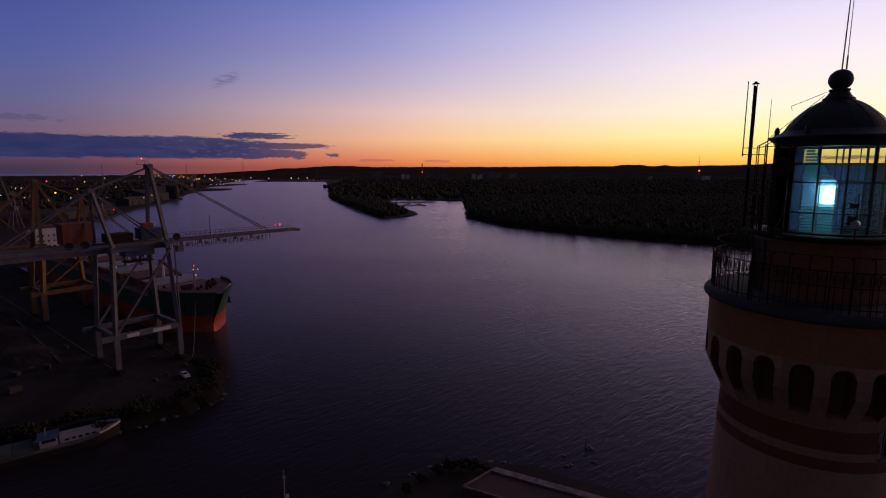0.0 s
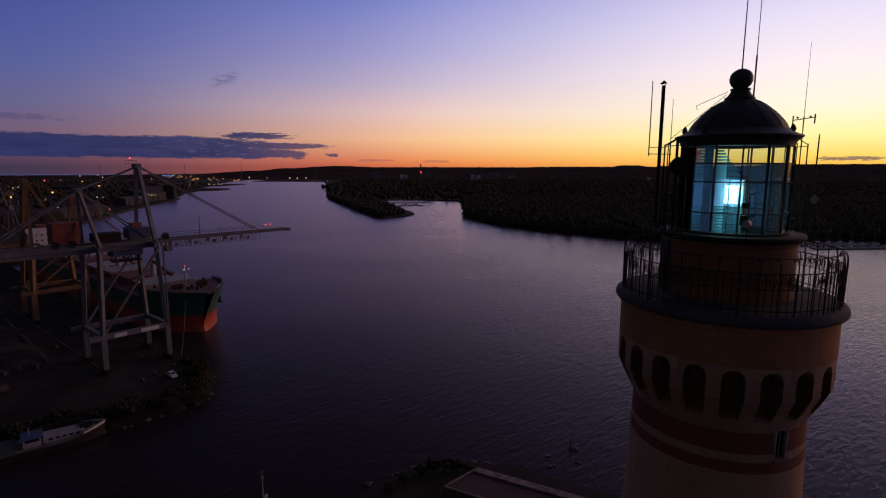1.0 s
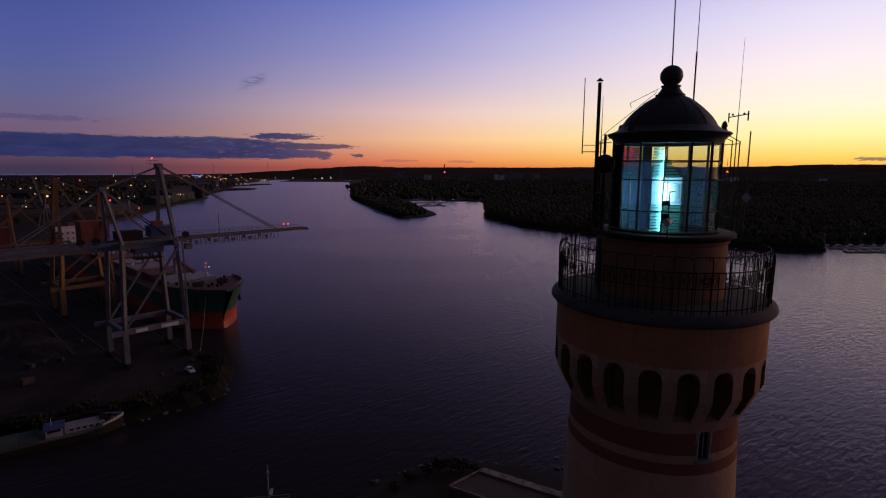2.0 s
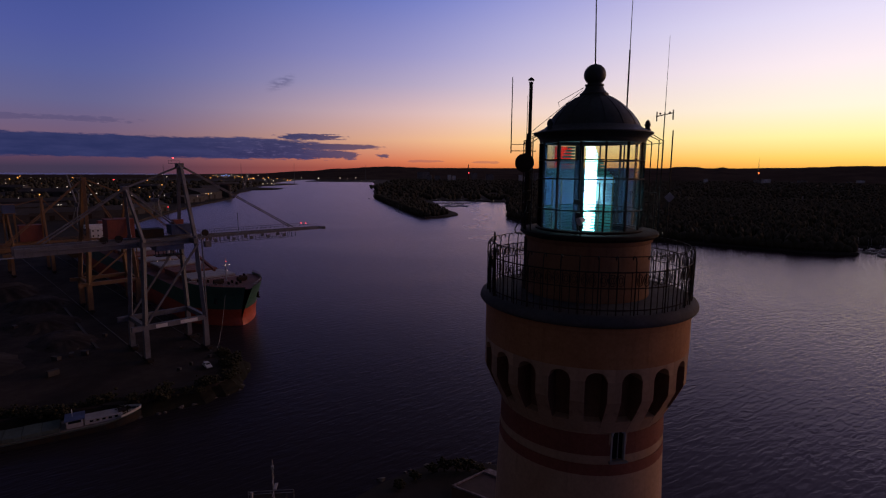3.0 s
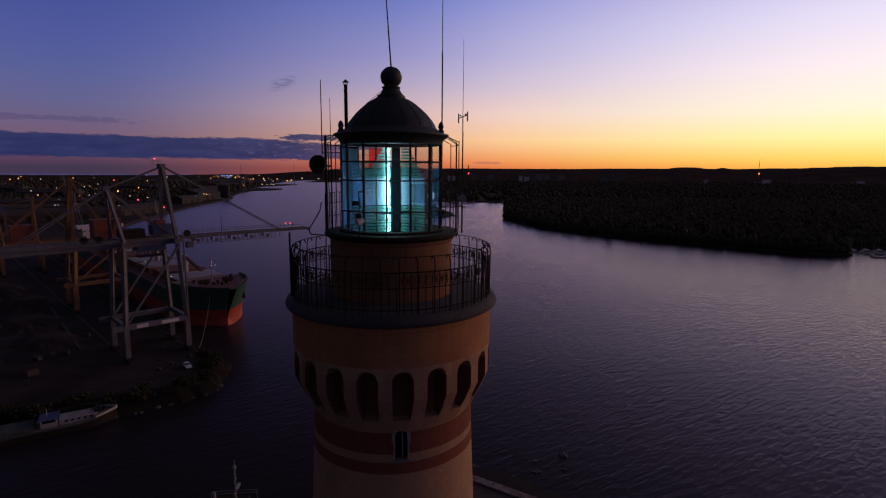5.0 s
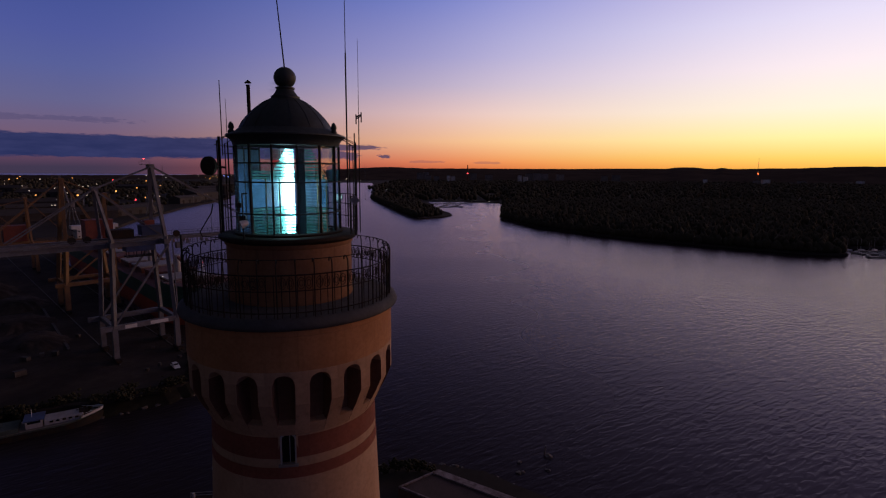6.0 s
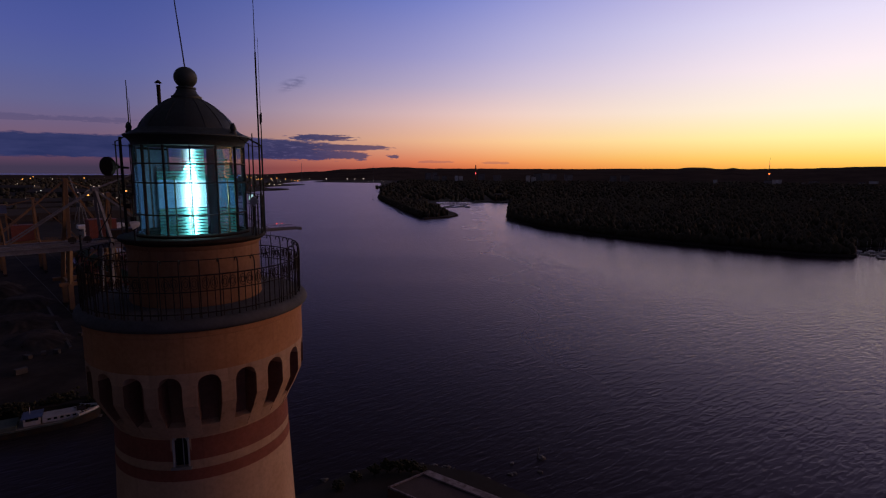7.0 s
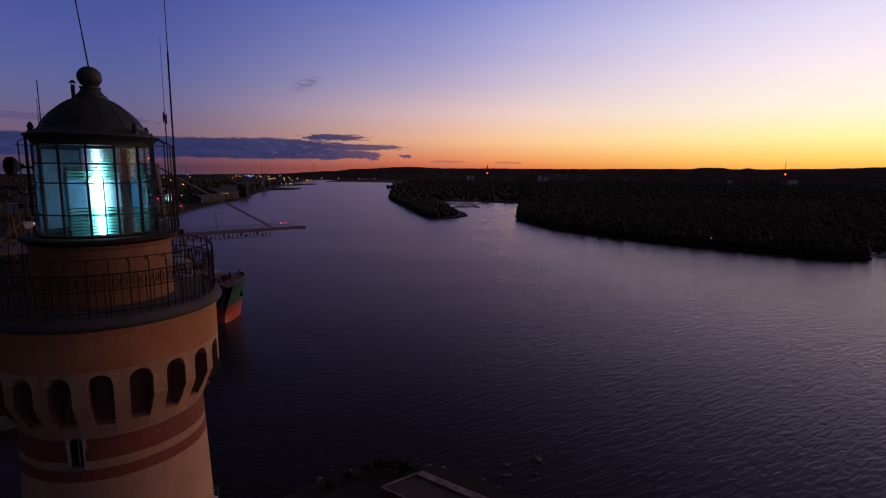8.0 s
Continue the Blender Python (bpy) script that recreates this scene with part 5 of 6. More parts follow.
# ---- near buildings and shore ----
def flat_roofed(name, label, corner, d1, l1, d2, l2, top, wall_mat):
    """A low building with a parapet, from one corner along two directions."""
    b = thing(name, label, "building")
    c, d1, d2 = Vector((*corner, 0)), Vector((*d1, 0)).normalized(), Vector((*d2, 0)).normalized()
    q = [c, c + d1 * l1, c + d1 * l1 + d2 * l2, c + d2 * l2]
    part("wall", slab_from(bm_new(), [(v.x, v.y) for v in q], 1.5, top - 0.35), wall_mat, b)
    part("roof", slab_from(bm_new(), [(v.x, v.y) for v in q], top - 0.35, top - 0.2, 0.3), ROOFING, b, "brown felted flat roof")
    for k in range(4):
        a_, e_ = q[k], q[(k + 1) % 4]
        wide = 1.7 if k == 3 else 0.32
        n_ = (c + (d1 * l1 + d2 * l2) / 2 - (a_ + e_) / 2)
        side = Vector((-(e_ - a_).y, (e_ - a_).x, 0)).normalized()
        if side.dot(n_) < 0:
            side = -side
        bm = beam(bm_new(), a_ + side * (wide / 2 + 0.01 * k) + Vector((0, 0, top - 0.1)), e_ + side * (wide / 2 + 0.01 * k) + Vector((0, 0, top - 0.1)), wide, 0.34)
        part("parapet", bm, WORN, b, "pale worn parapet")
    return b


flat_roofed("boathouse", "low brick building with a brown flat roof and pale parapet", (4.3, 81.6), (-0.78, -0.63), 9.6, (0.84, -0.54), 34, 4.9, BRICK)
keeper = thing("keeper_house", "brick keeper's house round the lighthouse foot", "house")
part("wall", slab_from(bm_new(), [(-14, -12), (14, -12), (14, 12), (-14, 12)], 1.5, 12), BRICK, keeper)
part("roof", slab_from(bm_new(), [(-14.6, -12.6), (14.6, -12.6), (14.6, 12.6), (-14.6, 12.6)], 12, 16, 5.0), ROOFING, keeper)


def blob_mesh(seed, rough=0.32, sub=1):
    bm = bm_new()
    bmesh.ops.create_icosphere(bm, subdivisions=sub, radius=1.0)
    rng = random.Random(seed)
    for v in bm.verts:
        v.co *= 1 + rng.uniform(-rough, rough)
    v_ = np.array([v.co[:] for v in bm.verts])
    f_ = np.array([[v.index for v in f.verts] for f in bm.faces])
    bm.free()
    return v_, f_


BLOBS = {sub_: [blob_mesh(100 + k, 0.26, sub_) for k in range(8)] for sub_ in (1, 2)}


def clump_mesh(name, spots, mat, fine=2):
    """Many small crowns in one mesh: spots are (x, y, z, radius, height)."""
    rng = np.random.default_rng(11)
    vs, fs, base = [], [], 0
    for x, y, z, r, hh in spots:
        v_, f_ = BLOBS[fine][rng.integers(8)]
        a = rng.uniform(0, 6.28)
        ca, sa = math.cos(a), math.sin(a)
        q = np.empty_like(v_)
        q[:, 0] = (v_[:, 0] * ca - v_[:, 1] * sa) * r + x
        q[:, 1] = (v_[:, 0] * sa + v_[:, 1] * ca) * r + y
        q[:, 2] = v_[:, 2] * hh + z
        vs.append(q)
        fs.append(f_ + base)
        base += len(v_)
    me = bpy.data.meshes.new(name)
    me.from_pydata(np.concatenate(vs).tolist(), [], np.concatenate(fs).tolist())
    me.materials.append(mat)
    me.shade_smooth()
    return me


def wood(poly, count, label, seed, near=None, size=(3.0, 6.0), tall=(7, 13), y_bias=1.0, ground=1.6, shore=(), spread=1.2, fine=2):
    """A wood of many crowns over an outline, with a closed fringe along its shore."""
    rng = random.Random(seed)
    xs, ys = [q[0] for q in poly], [q[1] for q in poly]
    spots = []
    guard = 0
    while len(spots) < count and guard < count * 30:
        guard += 1
        f = rng.random() ** y_bias
        y = min(ys) + (max(ys) - min(ys)) * f
        x = rng.uniform(min(xs), max(xs))
        if not inside(x, y, poly):
            continue
        s = rng.uniform(*size) * (1 + f * spread)
        hh = rng.uniform(*tall)
        spots.append((x, y, ground + hh * 0.55, s, hh * 0.62))
        if rng.random() < 0.7:
            spots.append((x + rng.uniform(-s, s) * 0.7, y + rng.uniform(-s, s) * 0.7, ground + hh * rng.uniform(0.7, 1.1), s * 0.55, hh * 0.28))
    for (x0, y0), (x1, y1) in zip(shore, shore[1:]):
        d = math.hypot(x1 - x0, y1 - y0)
        for k in range(int(d / 2.2)):
            f = k * 2.2 / d
            s, hh = rng.uniform(2.2, 3.8), rng.uniform(4.5, 9.5)
            spots.append((x0 + (x1 - x0) * f + rng.uniform(-1, 1), y0 + (y1 - y0) * f + rng.uniform(-1, 2), ground + hh * 0.45, s, hh * 0.55))
    ob = new("wood", clump_mesh("wood", spots, LEAF, fine))
    return tagged(ob, label, "trees", kind="stuff")


wood([(80, 700), (113, 578), (175, 500), (232, 450), (286, 408), (316, 403), (338, 442), (406, 452), (450, 392), (524, 320), (700, 252), (1200, 200), (1400, 900), (300, 1040), (118, 1035), (106, 900)], 24000, "dense dark woodland along the far bank", 21, size=(1.1, 2.3), tall=(7.5, 11.0), y_bias=1.6, spread=1.8, fine=1,
     shore=[(92, 760), (80, 690), (114, 577), (176, 498), (233, 448), (287, 404), (317, 399), (339, 437), (405, 447), (448, 388), (522, 315), (700, 247)])
wood([(118, 1050), (320, 1000), (1500, 700), (2400, 1300), (2200, 2800), (-250, 2800), (-230, 1650), (-150, 1145), (-60, 1080)], 15000, "dense dark woodland spreading to the hills", 22, size=(2.6, 5.0), tall=(7, 12), y_bias=1.6, fine=1)
wood([(-152, 1130), (-108, 962), (-78, 850), (-62, 792), (-34, 690), (-22, 690), (2, 716), (-6, 770), (-22, 830), (-40, 890), (-45, 1010)], 1300, "dark trees on the wooded islet", 23, size=(1.3, 2.6), tall=(3, 8),
     shore=[(-150, 1128), (-108, 958), (-78, 846), (-62, 788), (-34, 690)])
wood([(-450, 700), (-480, 1120), (-700, 2100), (-1900, 2600), (-2300, 900), (-1000, 330), (-700, 420)], 7000, "dark trees among the harbour yards", 24, size=(2.2, 4.6), tall=(4, 10), y_bias=1.5, ground=2.6, fine=1)


# leafy tree at the near shore: trunk, limbs and a torn crown
def leafy_tree(x, y, z, hgt, seed, label):
    tr = thing("tree", label, "tree", pose(x, y, z), "shore trees")
    rng = random.Random(seed)
    bm = tube(bm_new(), (0, 0, 0), (0.1, 0, hgt * 0.6), 0.22, 0.09, 8)
    tips = []
    for k in range(7):
        a, e = 2.4 * k, rng.uniform(0.3, 0.75)
        b0 = Vector((0.05, 0, hgt * rng.uniform(0.3, 0.6)))
        tip_ = b0 + Vector((math.cos(a), math.sin(a), e)) * hgt * 0.35
        tube(bm, b0, tip_, 0.07, 0.02, 5)
        tips.append(tip_)
    part("trunk", bm, BARK, tr)
    spots = []
    for k in range(150):
        c = rng.choice(tips)
        d = Vector((rng.gauss(0, 1), rng.gauss(0, 1), rng.gauss(0, 0.8))) * hgt * 0.13
        s = rng.uniform(0.12, 0.34)
        spots.append((c.x + d.x, c.y + d.y, c.z + d.z, s, s * 0.7))
    part("crown", clump_mesh("crown", spots, NEARLEAF), NEARLEAF, tr)
    return tr


for k, (x, y, hgt) in enumerate(((-7.0, 84.5, 2.0), (-4.5, 85.5, 2.4), (-2.0, 85.4, 2.6), (-10.5, 82.0, 1.8), (0.5, 85.6, 2.2), (-13.5, 79.0, 1.7), (2.8, 85.0, 1.6))):
    leafy_tree(x, y, 2.0, hgt, 60 + k, "low dark bushy tree on the shore")


shrubs = []
rng = random.Random(77)
for k, (x, y) in enumerate([q for q in BANK_END[1:46] for _ in range(2)]):
    q = Vector((-110, 150, 0)) - Vector((x, y, 0))
    inward = rng.uniform(-1.8, 3.0) + 5.0 * rng.random() ** 3
    if rng.random() < 0.35:
        continue
    q = Vector((x, y, min(3.0, 2.45 + inward * 0.3))) + q.normalized() * inward
    if len(shrubs) < 3:
        spots = []
        for j in range(70):
            d = Vector((rng.gauss(0, 1), rng.gauss(0, 1), abs(rng.gauss(0, 0.8)))) * 0.7
            sz = rng.uniform(0.12, 0.32)
            spots.append((d.x, d.y, d.z + 0.15, sz, sz * 0.8))
        b = new("shrub", clump_mesh("shrub", spots, NEARLEAF))
        tagged(b, "low dark shrub on the ragged quay bank", "shrub", "bank shrubs")
        b.matrix_basis = Matrix.Translation(q)
        shrubs.append(b)
    else:
        c = copy_thing(shrubs[rng.randrange(3)], Matrix.Translation(q) @ Matrix.Rotation(rng.uniform(0, 6), 4, "Z"))
        c.scale = (rng.uniform(0.7, 1.7),) * 3


def boulder(x, y, s, seed):
    v_, f_ = blob_mesh(seed, 0.22, 2)
    me = bpy.data.meshes.new("boulder")
    me.from_pydata((v_ * (s, s * 0.8, s * 0.45)).tolist(), [], f_.tolist())
    me.materials.append(STONE)
    return solid("boulder", me, STONE, "wet dark boulder in the shallow water", "rock", pose(x, y, 0.05, 0, 0, seed * 37), "rocks off the shore", smooth=False)


rng = random.Random(4)
for k in range(7):
    boulder(rng.uniform(20, 30), rng.uniform(88, 97), rng.uniform(0.4, 1.1), 300 + k)
for k in range(22):
    f = rng.random()
    boulder(-20 + 40 * f, 84 + 7.5 * math.sin(f * 3.1) + rng.uniform(-0.6, 0.8), rng.uniform(0.4, 0.9), 400 + k)
for k, (x, y) in enumerate(BANK_END[1:44]):
    q = (Vector((x, y, 0)) - Vector((-110, 150, 0))).normalized() * rng.uniform(2.2, 3.6)
    boulder(x + q.x + rng.uniform(-0.8, 0.8), y + q.y + rng.uniform(-0.8, 0.8), rng.uniform(0.5, 1.2), 500 + k)
pole = thing("mooring_pile", "pale leaning mooring pile in the water", "pile", pose(28.4, 96.5, -1, 4, 5, 0))
part("pile", tube(bm_new(), (0, 0, 0), (0, 0, 3.2), 0.16, n=8), CONCRETE, pole)


# ---- port yard ----
car = thing("car", "white estate car parked on the quay", "car", Matrix.Translation((-78.0, 140.4, 3.0)) @ Matrix.Rotation(radians(-48), 4, "Z"))
bm = bm_new()
prof = [(-2.2, 0.35), (-2.25, 0.8), (-1.95, 1.0), (-1.5, 1.45), (0.2, 1.5), (1.0, 1.02), (2.05, 0.85), (2.2, 0.4)]
sides = [[bm.verts.new((x, s * (0.85 if z < 1.1 else 0.7), z)) for x, z in prof] for s in (-1, 1)]
for j in range(len(prof)):
    k = (j + 1) % len(prof)
    bm.faces.new((sides[0][j], sides[0][k], sides[1][k], sides[1][j]))
bm.faces.new(sides[0]), bm.faces.new(sides[1])
bmesh.ops.bevel(bm, geom=list(bm.edges), offset=0.06, segments=1, affect="EDGES")
part("body", bm, WHITEPAINT, car, "white body")
for s in (-1, 1):
    part("side_window", box(bm_new(), (-0.55, s * 0.775, 1.24), (1.9, 0.06, 0.34), Matrix.Rotation(radians(s * 14), 4, "X")), DARKGLASS, car)
    for x in (-1.35, 1.35):
        part("wheel", tube(bm_new(), (x, s * 0.72, 0.33), (x, s * 0.9, 0.33), 0.33, n=16), RUBBER, car)
part("windscreen", box(bm_new(), (0.62, 0, 1.27), (0.06, 1.2, 0.62), Matrix.Rotation(radians(-58), 4, "Y")), DARKGLASS, car)

for k in range(16):
    x, y = quay_point(11.2, -12 + 16 * k)
    bm = tube(bm_new(), (0, 0, 0), (0, 0, 0.45), 0.22, 0.2, 10)
    tube(bm, (0, 0, 0.42), (0, 0, 0.6), 0.32, 0.28, 10)
    solid("bollard", bm, IRON, "black iron mooring bollard on the quay edge", "bollard", pose(x, y, 3.0), "quay bollards")
for k in range(12):
    x, y = quay_point(13.5 + 0.0116 * (6 + 10 * k), -8 + 10 * k)
    solid("fender", box(bm_new(), (0, 0, 0), (0.6, 1.6, 2.6)), RUBBER, "black rubber fender on the quay wall", "fender", Matrix.Translation((x, y, 1.4)) @ Matrix.Rotation(math.atan2(U.y, U.x), 4, "Z"), "quay fenders")
for across in (-9.2, 9.2):
    a_, b_ = quay_point(across, -12), quay_point(across, 320)
    solid("crane_rail", beam(bm_new(), (*a_, 3.05), (*b_, 3.05), 0.35, 0.16), STONE, "worn steel crane rail set in the quay", "rail")
rng = random.Random(9)
# heaps of bulk cargo, containers and stores on the quay
for k, (across, along, r, hh) in enumerate(((-24, 34, 10, 1.7), (-26, 66, 12, 2.2), (-22, 102, 12, 3), (-50, 24, 12, 2), (-54, 66, 14, 3), (-30, 140, 14, 4))):
    bm = bm_new()
    bmesh.ops.create_cone(bm, cap_ends=True, segments=28, radius1=1.0, radius2=0.45, depth=1.0)
    bmesh.ops.subdivide_edges(bm, edges=list(bm.edges), cuts=3, use_grid_fill=True)
    for v in bm.verts:
        q = noise.noise((v.co.x * 1.8 + k * 7, v.co.y * 1.8, v.co.z)) + 0.9 * noise.noise((v.co.x * 6 + k * 3, v.co.y * 6, v.co.z * 3))
        v.co = Vector((v.co.x * r * (1 + 0.18 * q), v.co.y * r * 1.5 * (1 + 0.18 * q), (v.co.z + 0.5) * hh * (1 + 0.2 * q) - 0.05))
    x, y = quay_point(across, along)
    solid("coal_mound", bm, TARMAC, "dark heap of bulk coal on the quay", "heap", Matrix.Translation((x, y, 3.0)) @ Matrix.Rotation(math.atan2(U.y, U.x), 4, "Z"), "cargo heaps", smooth=True)
for k in range(5):
    across, along = rng.uniform(-62, -44), rng.uniform(-12, -4)
    x, y = quay_point(across, along)
    b = thing("cargo_bin", "weathered steel cargo bin on the quay", "container", Matrix.Translation((x, y, 3.0)) @ Matrix.Rotation(rng.choice((0.78, 2.35)) + rng.uniform(-0.1, 0.1), 4, "Z"), "cargo bins")
    wd = rng.choice((3.0, 6.0))
    part("body", box(bm_new(), (0, 0, 1.2), (wd, 2.4, 2.4)), SHED, b)


rng = random.Random(15)
for across, along, l, hh in ((-29.9, 13.2, 2.6, 1.2), (-22.2, 12.5, 1.8, 1.4), (-25.5, 14.5, 2.2, 1.0), (-7.7, 9.2, 0.9, 0.9), (-4.6, -22.5, 1.0, 0.7), (-0.5, -20.5, 0.8, 0.9), (6.5, -17.5, 1.2, 0.8),
                             (-25, 99.8, 4.5, 2.2), (-34.7, 62.9, 2.4, 1.6), (-12.5, 30.5, 1.4, 1.0), (3.0, -2.0, 1.0, 0.6), (-33, -1.5, 3.0, 1.6)):
    x, y = quay_point(across, along)
    b = thing("cargo_crate", "weathered crate standing on the dark quay", "crate", Matrix.Translation((x, y, 3.0)) @ Matrix.Rotation(rng.uniform(0, 3), 4, "Z"), "stores on the quay")
    part("body", box(bm_new(), (0, 0, hh / 2 + 0.12), (l, 0.8 * l ** 0.6, hh)), SHED, b)
    for dx in (-0.35, 0.35):
        part("skid", box(bm_new(), (dx * l, 0, 0.06), (0.14, 0.78 * l ** 0.6, 0.12)), BARK, b)
a_, b_ = quay_point(-15.0, 87), quay_point(-17.8, 16)
solid("kerb", beam(bm_new(), (*a_, 3.2), (*b_, 3.2), 0.9, 0.5), SHED, "long low worn concrete kerb on the quay", "kerb")


def shed(x, y, z, l, wd, hh, deg, label, wall_mat=SHED, roof_mat=SHED):
    s = thing("warehouse", label, "warehouse", pose(x, y, z, 0, 0, deg), "harbour sheds")
    part("wall", box(bm_new(), (0, 0, hh / 2), (l, wd, hh)), wall_mat, s)
    bm = bm_new()
    q = [(-l / 2 - 0.5, -wd / 2 - 0.5, hh), (-l / 2 - 0.5, wd / 2 + 0.5, hh), (-l / 2 - 0.5, 0, hh + wd * 0.16)]
    e = [(l / 2 + 0.5, c[1], c[2]) for c in q]
    va, vb = [bm.verts.new(c) for c in q], [bm.verts.new(c) for c in e]
    bm.faces.new(va), bm.faces.new(vb)
    for j in range(3):
        bm.faces.new((va[j], va[(j + 1) % 3], vb[(j + 1) % 3], vb[j]))
    part("roof", bm, roof_mat, s)
    for k in range(max(1, int(l // 18))):
        part("door", box(bm_new(), (-l / 2 + 9 + 18 * k, -wd / 2 - 0.06, hh * 0.32), (5, 0.16, hh * 0.6)), IRON, s)
    return s


for x, y, l, wd, hh, deg in ((-480, 590, 190, 30, 9, 41), (-520, 545, 120, 26, 8, 41), (-415, 700, 90, 24, 9, 80), (-470, 1030, 70, 26, 14, 80), (-455, 930, 60, 22, 10, 82), (-620, 800, 120, 30, 9, 30),
                             (-700, 700, 90, 30, 9, 30), (-560, 700, 80, 24, 8, 45), (-540, 1180, 90, 28, 12, 70), (-620, 1420, 90, 26, 10, 60), (-820, 1100, 110, 40, 10, 10), (-950, 900, 120, 36, 10, 20),
                             (-700, 1700, 90, 30, 10, 60), (-860, 1500, 110, 34, 9, 0), (-1100, 1300, 130, 36, 10, 10)):
    shed(x, y, 2.6, l, wd, hh, deg, "long low harbour warehouse with pitched roof")
for k in range(5):
    c = thing("silo", "weathered round storage silo at the harbour", "silo", pose(-452 - 9 * k, 1098 + 14 * k, 2.6), "harbour silos")
    part("body", tube(bm_new(), (0, 0, 0), (0, 0, 24), 5.5, n=20), SHED, c, smooth=True)
    part("cap", tube(bm_new(), (0, 0, 24), (0, 0, 27), 5.7, 1.0, 20), ROOFING, c)


# ---- town lights: lamp posts with their glowing heads ----
def lamp_post(mat, hgt, r, tone):
    b = thing("street_lamp", "far %s lamp on a slim grey post" % tone, "street lamp", pose(0, 0, 0), "harbour lamps")
    part("post", tube(bm_new(), (0, 0, 0), (0, 0, hgt), 0.14, 0.09, 6), GREY_STEEL, b)
    part("lamp_head", ball(bm_new(), (0, 0, 0), r, 8, 0.8), mat, b).location.z = hgt
    return b


def set_lamp(b, x, y, z, r):
    """Stands a lamp post at its place and gives its head its size."""
    b.matrix_basis = pose(x, y, z)
    for c in b.children:
        if c.name.startswith("lamp_head"):
            c.scale = (r * 0.62, r * 0.62, r * 0.62)


LAMPS = {"orange": [], "white": [], "blue": [], "red": []}
# bright lamps one can tell apart, then the small change of the town
LAMPS["orange"] += [(-1638, 2009, 3.4), (-2019, 2545, 3.4), (-1739, 2176, 3.4), (-1607, 2310, 3.4), (-624, 900, 2.7), (-662, 1070, 3.0), (-726, 1257, 2.1), (-480, 849, 1.4), (-694, 897, 1.6), (-771, 1445, 2.8), (-1061, 1902, 2.9), (-1059, 2418, 3.4), (-1318, 3055, 3.4), (-1170, 2763, 3.2), (-1070, 2731, 3.4), (-1087, 2828, 3.4), (-989, 2621, 3.3), (-817, 2222, 3.4), (-858, 2361, 3.4), (-858, 2395, 3.4), (-835, 2459, 3.1), (-850, 2578, 3.2), (-716, 2195, 2.7), (-764, 2438, 3.4), (-615, 2083, 3.4), (-595, 2052, 3.4), (-434, 961, 1.4)]
LAMPS["white"] += [(-896, 1254, 1.6), (-885, 1206, 1.6), (-700, 982, 1.3), (-885, 1302, 1.7), (-895, 1336, 1.7), (-614, 909, 1.2), (-631, 950, 1.2), (-996, 1526, 1.9), (-834, 1064, 1.4), (-1037, 1305, 1.8), (-492, 658, 0.9), (-488, 658, 0.9), (-643, 787, 1.1), (-1561, 2061, 2.7), (-1753, 3152, 3.4), (-1740, 3311, 3.4), (-532, 889, 1.1), (-418, 669, 0.8), (-490, 895, 1.1), (-480, 894, 1.1), (-1358, 2614, 3.1), (-527, 826, 1.0), (-1410, 3311, 3.4), (-1317, 3311, 3.4), (-1235, 3193, 3.4), (-1098, 2979, 3.3), (-711, 2108, 2.3)]
LAMPS["white"] += [(-545, 1589, 1.8), (-530, 1586, 1.8), (-528, 1618, 1.8), (-509, 1582, 1.8), (-434, 973, 1.1), (-445, 975, 1.1), (-420, 887, 1.0), (-534, 1247, 1.4), (-699, 2613, 3.4), (-600, 2540, 3.4), (-498, 2540, 3.4), (-464, 2540, 3.4), (-436, 2612, 3.4), (-1149, 3311, 3.4), (-648, 2014, 2.2)]
LAMPS["blue"] += [(-1375, 3311, 3.4), (-1327, 3227, 3.4), (-1346, 3311, 3.4), (-1150, 2848, 3.4), (-1326, 3311, 3.4)]
LAMPS["red"] += [(-459, 785, 1.8), (-341, 634, 0.9), (-1232, 1985, 3.1), (-563, 1488, 2.1)]
rng = random.Random(31)
for k in range(46):
    y = rng.uniform(700, 2600)
    LAMPS[rng.choice(("orange", "white", "white", "orange"))].append((-0.3 * y - 210 - rng.random() ** 1.3 * (250 + y * 0.5), y, rng.uniform(0.3, 0.8) * (0.4 + y / 1500)))
for k in range(16):
    LAMPS["orange" if k % 3 else "white"].append((-1330 + 46 * k + rng.uniform(-14, 14), 2900 - 46 * k + rng.uniform(-60, 60), rng.uniform(1.0, 2.2)))
MATS = {"orange": LAMP_ORANGE, "white": LAMP_WHITE, "blue": LAMP_BLUE, "red": LAMP_RED}
for tone, spots in LAMPS.items():
    first = None
    for x, y, r in spots:
        zz = 2.6 if x < -300 else 1.6
        if first is None:
            first = lamp_post(MATS[tone], 13.5, 1.0, tone)
        set_lamp(first if (x, y, r) == spots[0] else copy_thing(first, pose(x, y, zz)), x, y, zz, r)


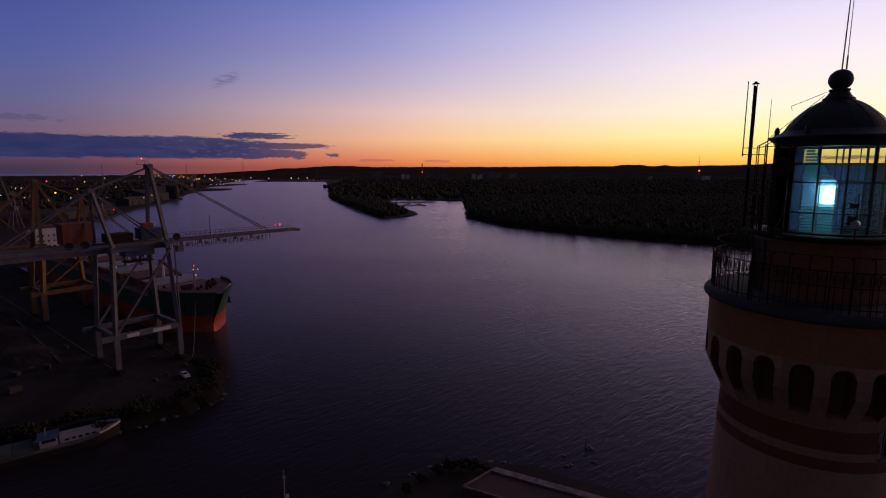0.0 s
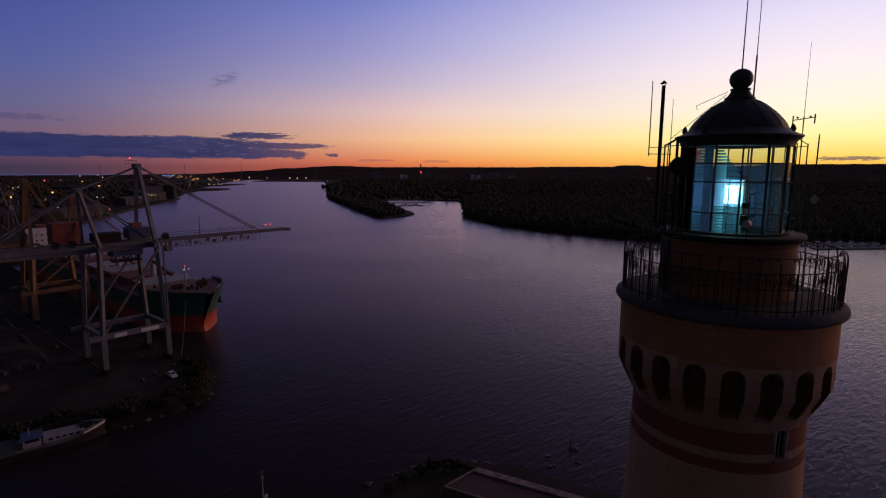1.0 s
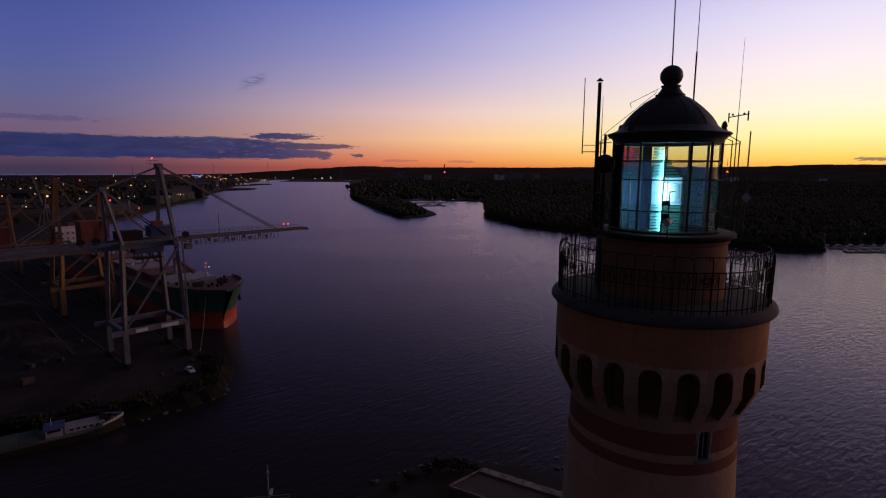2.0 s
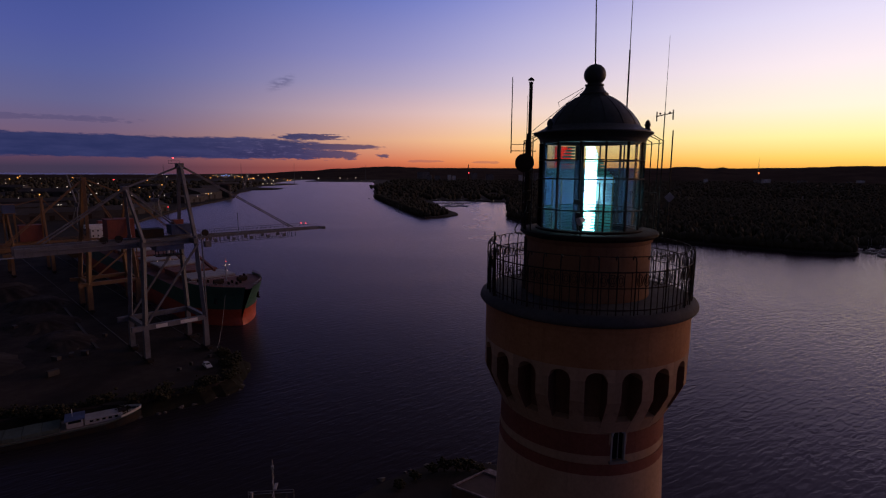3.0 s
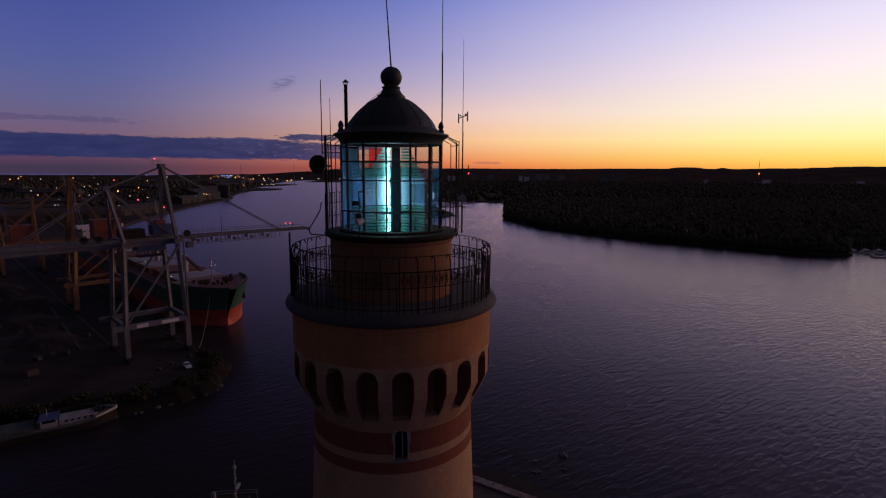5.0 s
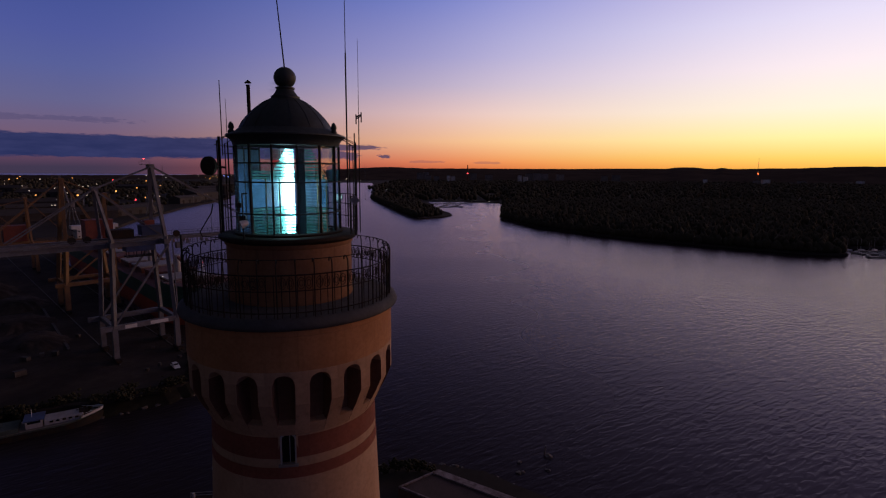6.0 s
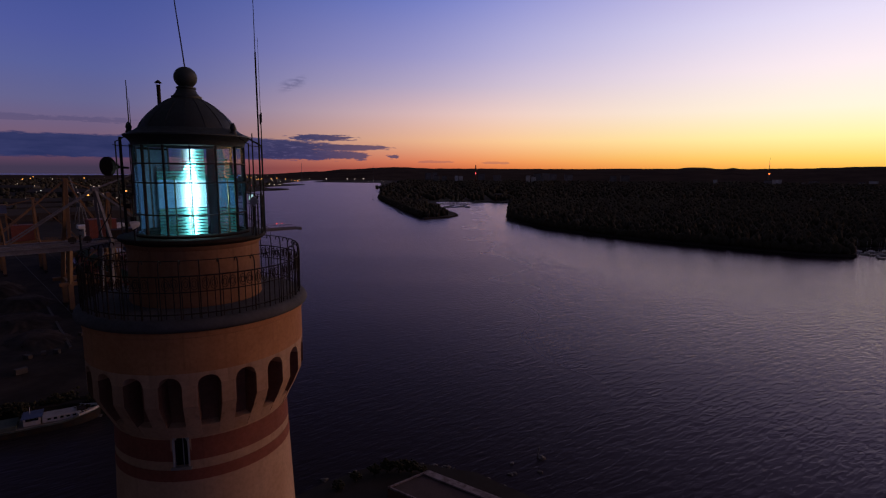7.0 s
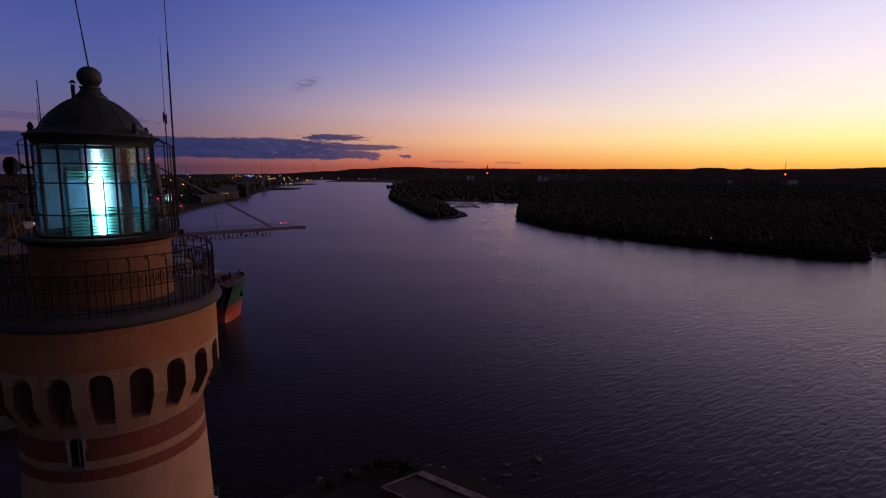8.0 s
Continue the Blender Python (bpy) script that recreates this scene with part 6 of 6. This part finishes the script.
# ---- marina on the islet and along the far bank ----
def yacht(x, y, deg, hgt, label="small pale yacht moored with its bare mast", l=9.0):
    b = thing("yacht", label, "yacht", pose(x, y, 0, 0, 0, deg), "moored yachts")
    bm = bm_new()
    for side in (1, -1):
        prev = None
        for q, hb in ((l / 2, 0.05), (l * 0.3, 0.9), (0, 1.4), (-l / 2, 1.1)):
            a_, b_ = bm.verts.new((q * 0.95, side * hb * 0.7, -0.3)), bm.verts.new((q, side * hb, 1.0))
            m_ = bm.verts.new((q, 0, 1.08))
            if prev:
                bm.faces.new((prev[0], prev[1], b_, a_))
                bm.faces.new((prev[1], prev[2], m_, b_))
            prev = (a_, b_, m_)
    part("hull", bm, WHITEPAINT, b)
    part("cabin", box(bm_new(), (0.3, 0, 1.35), (l * 0.36, 1.6, 0.7)), WHITEPAINT, b)
    part("mast", tube(bm_new(), (0.6, 0, 1.2), (0.6, 0, hgt), 0.08, n=5), PALE_STEEL, b)
    return b


first = yacht(0, 0, 0, 11)
spots = [(-14 + 7 * k, 1010 + 9 * (k % 3), 80) for k in range(9)] + [(-8 + 5 * k, 900 + 14 * (k % 4), 10) for k in range(9)] + [(-16 + 6 * k, 960 + 12 * (k % 3), 95) for k in range(9)] + [(-77, 790, 100), (-72, 772, 110), (-66, 752, 100), (-94, 850, 100), (-164, 1120, 90)]
spots += [(332 + 11 * (k % 7) + 3 * (k // 7), 392 + 15 * (k // 7), 70 + 9 * k) for k in range(20)]
first.matrix_basis = pose(spots[0][0], spots[0][1], 0, 0, 0, spots[0][2])
for x, y, deg in spots[1:]:
    copy_thing(first, pose(x, y, 0, 0, 0, deg))
for x0, y0, x1, y1 in ((-22, 985, 48, 995), (-12, 890, 36, 920), (50, 1045, 106, 1022), (328, 386, 420, 384), (334, 402, 424, 400), (342, 418, 414, 417)):
    solid("jetty", beam(bm_new(), (x0, y0, 0.5), (x1, y1, 0.5), 2.6, 0.9), CONCRETE, "low grey floating jetty", "jetty", group="jetties")
isl = [(-35, 720, 12, 8, 4), (-60, 830, 14, 8, 5), (-20, 760, 10, 7, 4), (-50, 900, 16, 9, 5), (-82, 960, 18, 9, 6)]
for x, y, l, wd, hh in isl:
    shed(x, y, 1.6, l, wd, hh, 30, "small low house among trees on the islet", CONCRETE)
first = None
for x, y, r in ((-72, 1050, 0.8), (-47, 1002, 0.75), (-80, 962, 0.85), (-33, 745, 0.5), (-19, 973, 0.6), (-5, 800, 0.6), (-92, 790, 0.6), (-120, 1180, 0.8), (-160, 1500, 0.9), (12, 890, 0.7), (30, 950, 0.7), (52, 960, 0.6), (-2, 930, 0.8), (-52, 860, 0.7), (5, 870, 0.35), (22, 905, 0.35), (40, 885, 0.4), (66, 905, 0.35), (84, 948, 0.35), (60, 975, 0.4), (-14, 850, 0.4), (-40, 800, 0.4),
                (-330, 2500, 1.0), (-352, 2520, 1.2), (-374, 2528, 1.0), (-396, 2534, 1.2), (-418, 2538, 1.0), (-312, 2440, 1.0), (0, 1000, 0.6), (16, 1006, 0.6), (-12, 960, 0.6), (197, 474, 0.3), (224, 451, 0.3), (330, 428, 0.3), (352, 440, 0.3), (392, 444, 0.35), (1850, 2400, 1.8), (1800, 2480, 1.4), (1500, 2500, 1.6)):
    if first is None:
        first = lamp_post(LAMP_WHITE, 6.0, 0.9, "small white")
        tagged(first, group="marina lamps")
        set_lamp(first, x, y, 1.6, r)
    else:
        set_lamp(copy_thing(first, pose(x, y, 1.6)), x, y, 1.6, r)


# ---- far town: apartment blocks, chimney and mast ----
def block(x, y, l, wd, hh, deg, wall_mat, label):
    b = thing("apartment_block", label, "building", pose(x, y, 0, 0, 0, deg), "far apartment blocks")
    part("wall", box(bm_new(), (0, 0, hh / 2), (l, wd, hh)), wall_mat, b)
    part("roof", box(bm_new(), (0, 0, hh + 0.8), (l * 0.96, wd * 0.9, 1.6)), ROOFING, b)
    n = int(hh // 6)
    for k in range(n):
        part("ribbon_window", box(bm_new(), (0, -wd / 2 - 0.05, 4 + 6 * k), (l * 0.86, 0.2, 0.8)), DARKGLASS, b)
    return b


for x, y, l, hh, pale in ((19, 2500, 15, 35, 1), (40, 2510, 16, 33, 1), (-75, 2520, 22, 34, 0), (-38, 2530, 24, 32, 0), (-133, 2900, 34, 45, 0), (-101, 2950, 28, 47, 0), (214, 2600, 36, 39, 0), (350, 2500, 16, 38, 1),
                          (378, 2510, 20, 33, 1), (423, 2700, 34, 46, 0), (468, 2720, 36, 48, 0), (520, 2800, 34, 44, 0), (150, 2800, 30, 44, 0), (600, 2800, 40, 42, 0), (772, 2600, 30, 38, 0), (860, 2700, 40, 40, 0),
                          (1211, 2500, 14, 25, 1), (1440, 2480, 28, 23, 0), (1492, 2500, 38, 27, 1), (1609, 2500, 36, 14, 0), (1879, 2500, 24, 18, 0), (1915, 2480, 32, 24, 1), (1700, 2560, 40, 20, 0)):
    block(x, y, l, 13, hh, random.Random(int(x)).uniform(-15, 15), FLATS if pale else DIMFLATS, "far pale concrete apartment tower" if pale else "far grey concrete apartment block")
chim = thing("chimney_stack", "tall far chimney stack with red warning lights", "chimney", pose(107, 2500, 0))
part("stack", tube(bm_new(), (0, 0, 0), (0, 0, 84), 3.6, 2.2, 16), BRICK, chim)
part("warning_light", ball(bm_new(), (0, -4.6, 46), 2.6, 8), LAMP_RED, chim, "red warning light")
mast = thing("radio_mast", "tall far lattice radio mast with a red light", "mast", pose(1452, 2500, 0))
bm = bm_new()
for k in range(3):
    a0 = at(4, 120 * k, 0)
    tube(bm, a0, at(0.7, 120 * k, 105), 0.6, 0.35, 5)
for j in range(14):
    z0, z1 = 7.5 * j, 7.5 * (j + 1)
    r0, r1 = 4 - 3.3 * z0 / 105, 4 - 3.3 * z1 / 105
    for k in range(3):
        tube(bm, at(r0, 120 * k, z0), at(r1, 120 * (k + 1), z1), 0.25, n=4)
part("lattice", bm, GREY_STEEL, mast)
part("top_pole", tube(bm_new(), (0, 0, 104), (0, 0, 128), 0.5, 0.25, 5), GREY_STEEL, mast)
part("warning_light", ball(bm_new(), (0, -3.5, 54), 3.4, 8), LAMP_EMBER, mast, "orange-red warning light")
part("warning_light", ball(bm_new(), (0, -1.0, 100), 1.2, 8), LAMP_RED, mast)
for x, y, z in ((-620, 2200, 88), (-800, 2100, 80), (-400, 2700, 80), (-1000, 1900, 75)):
    g = thing("light_mast", "thin far steel mast above the harbour", "mast", pose(x, y, 0), "far masts")
    part("pole", tube(bm_new(), (0, 0, 0), (0, 0, z), 1.0, 0.5, 6), GREY_STEEL, g)
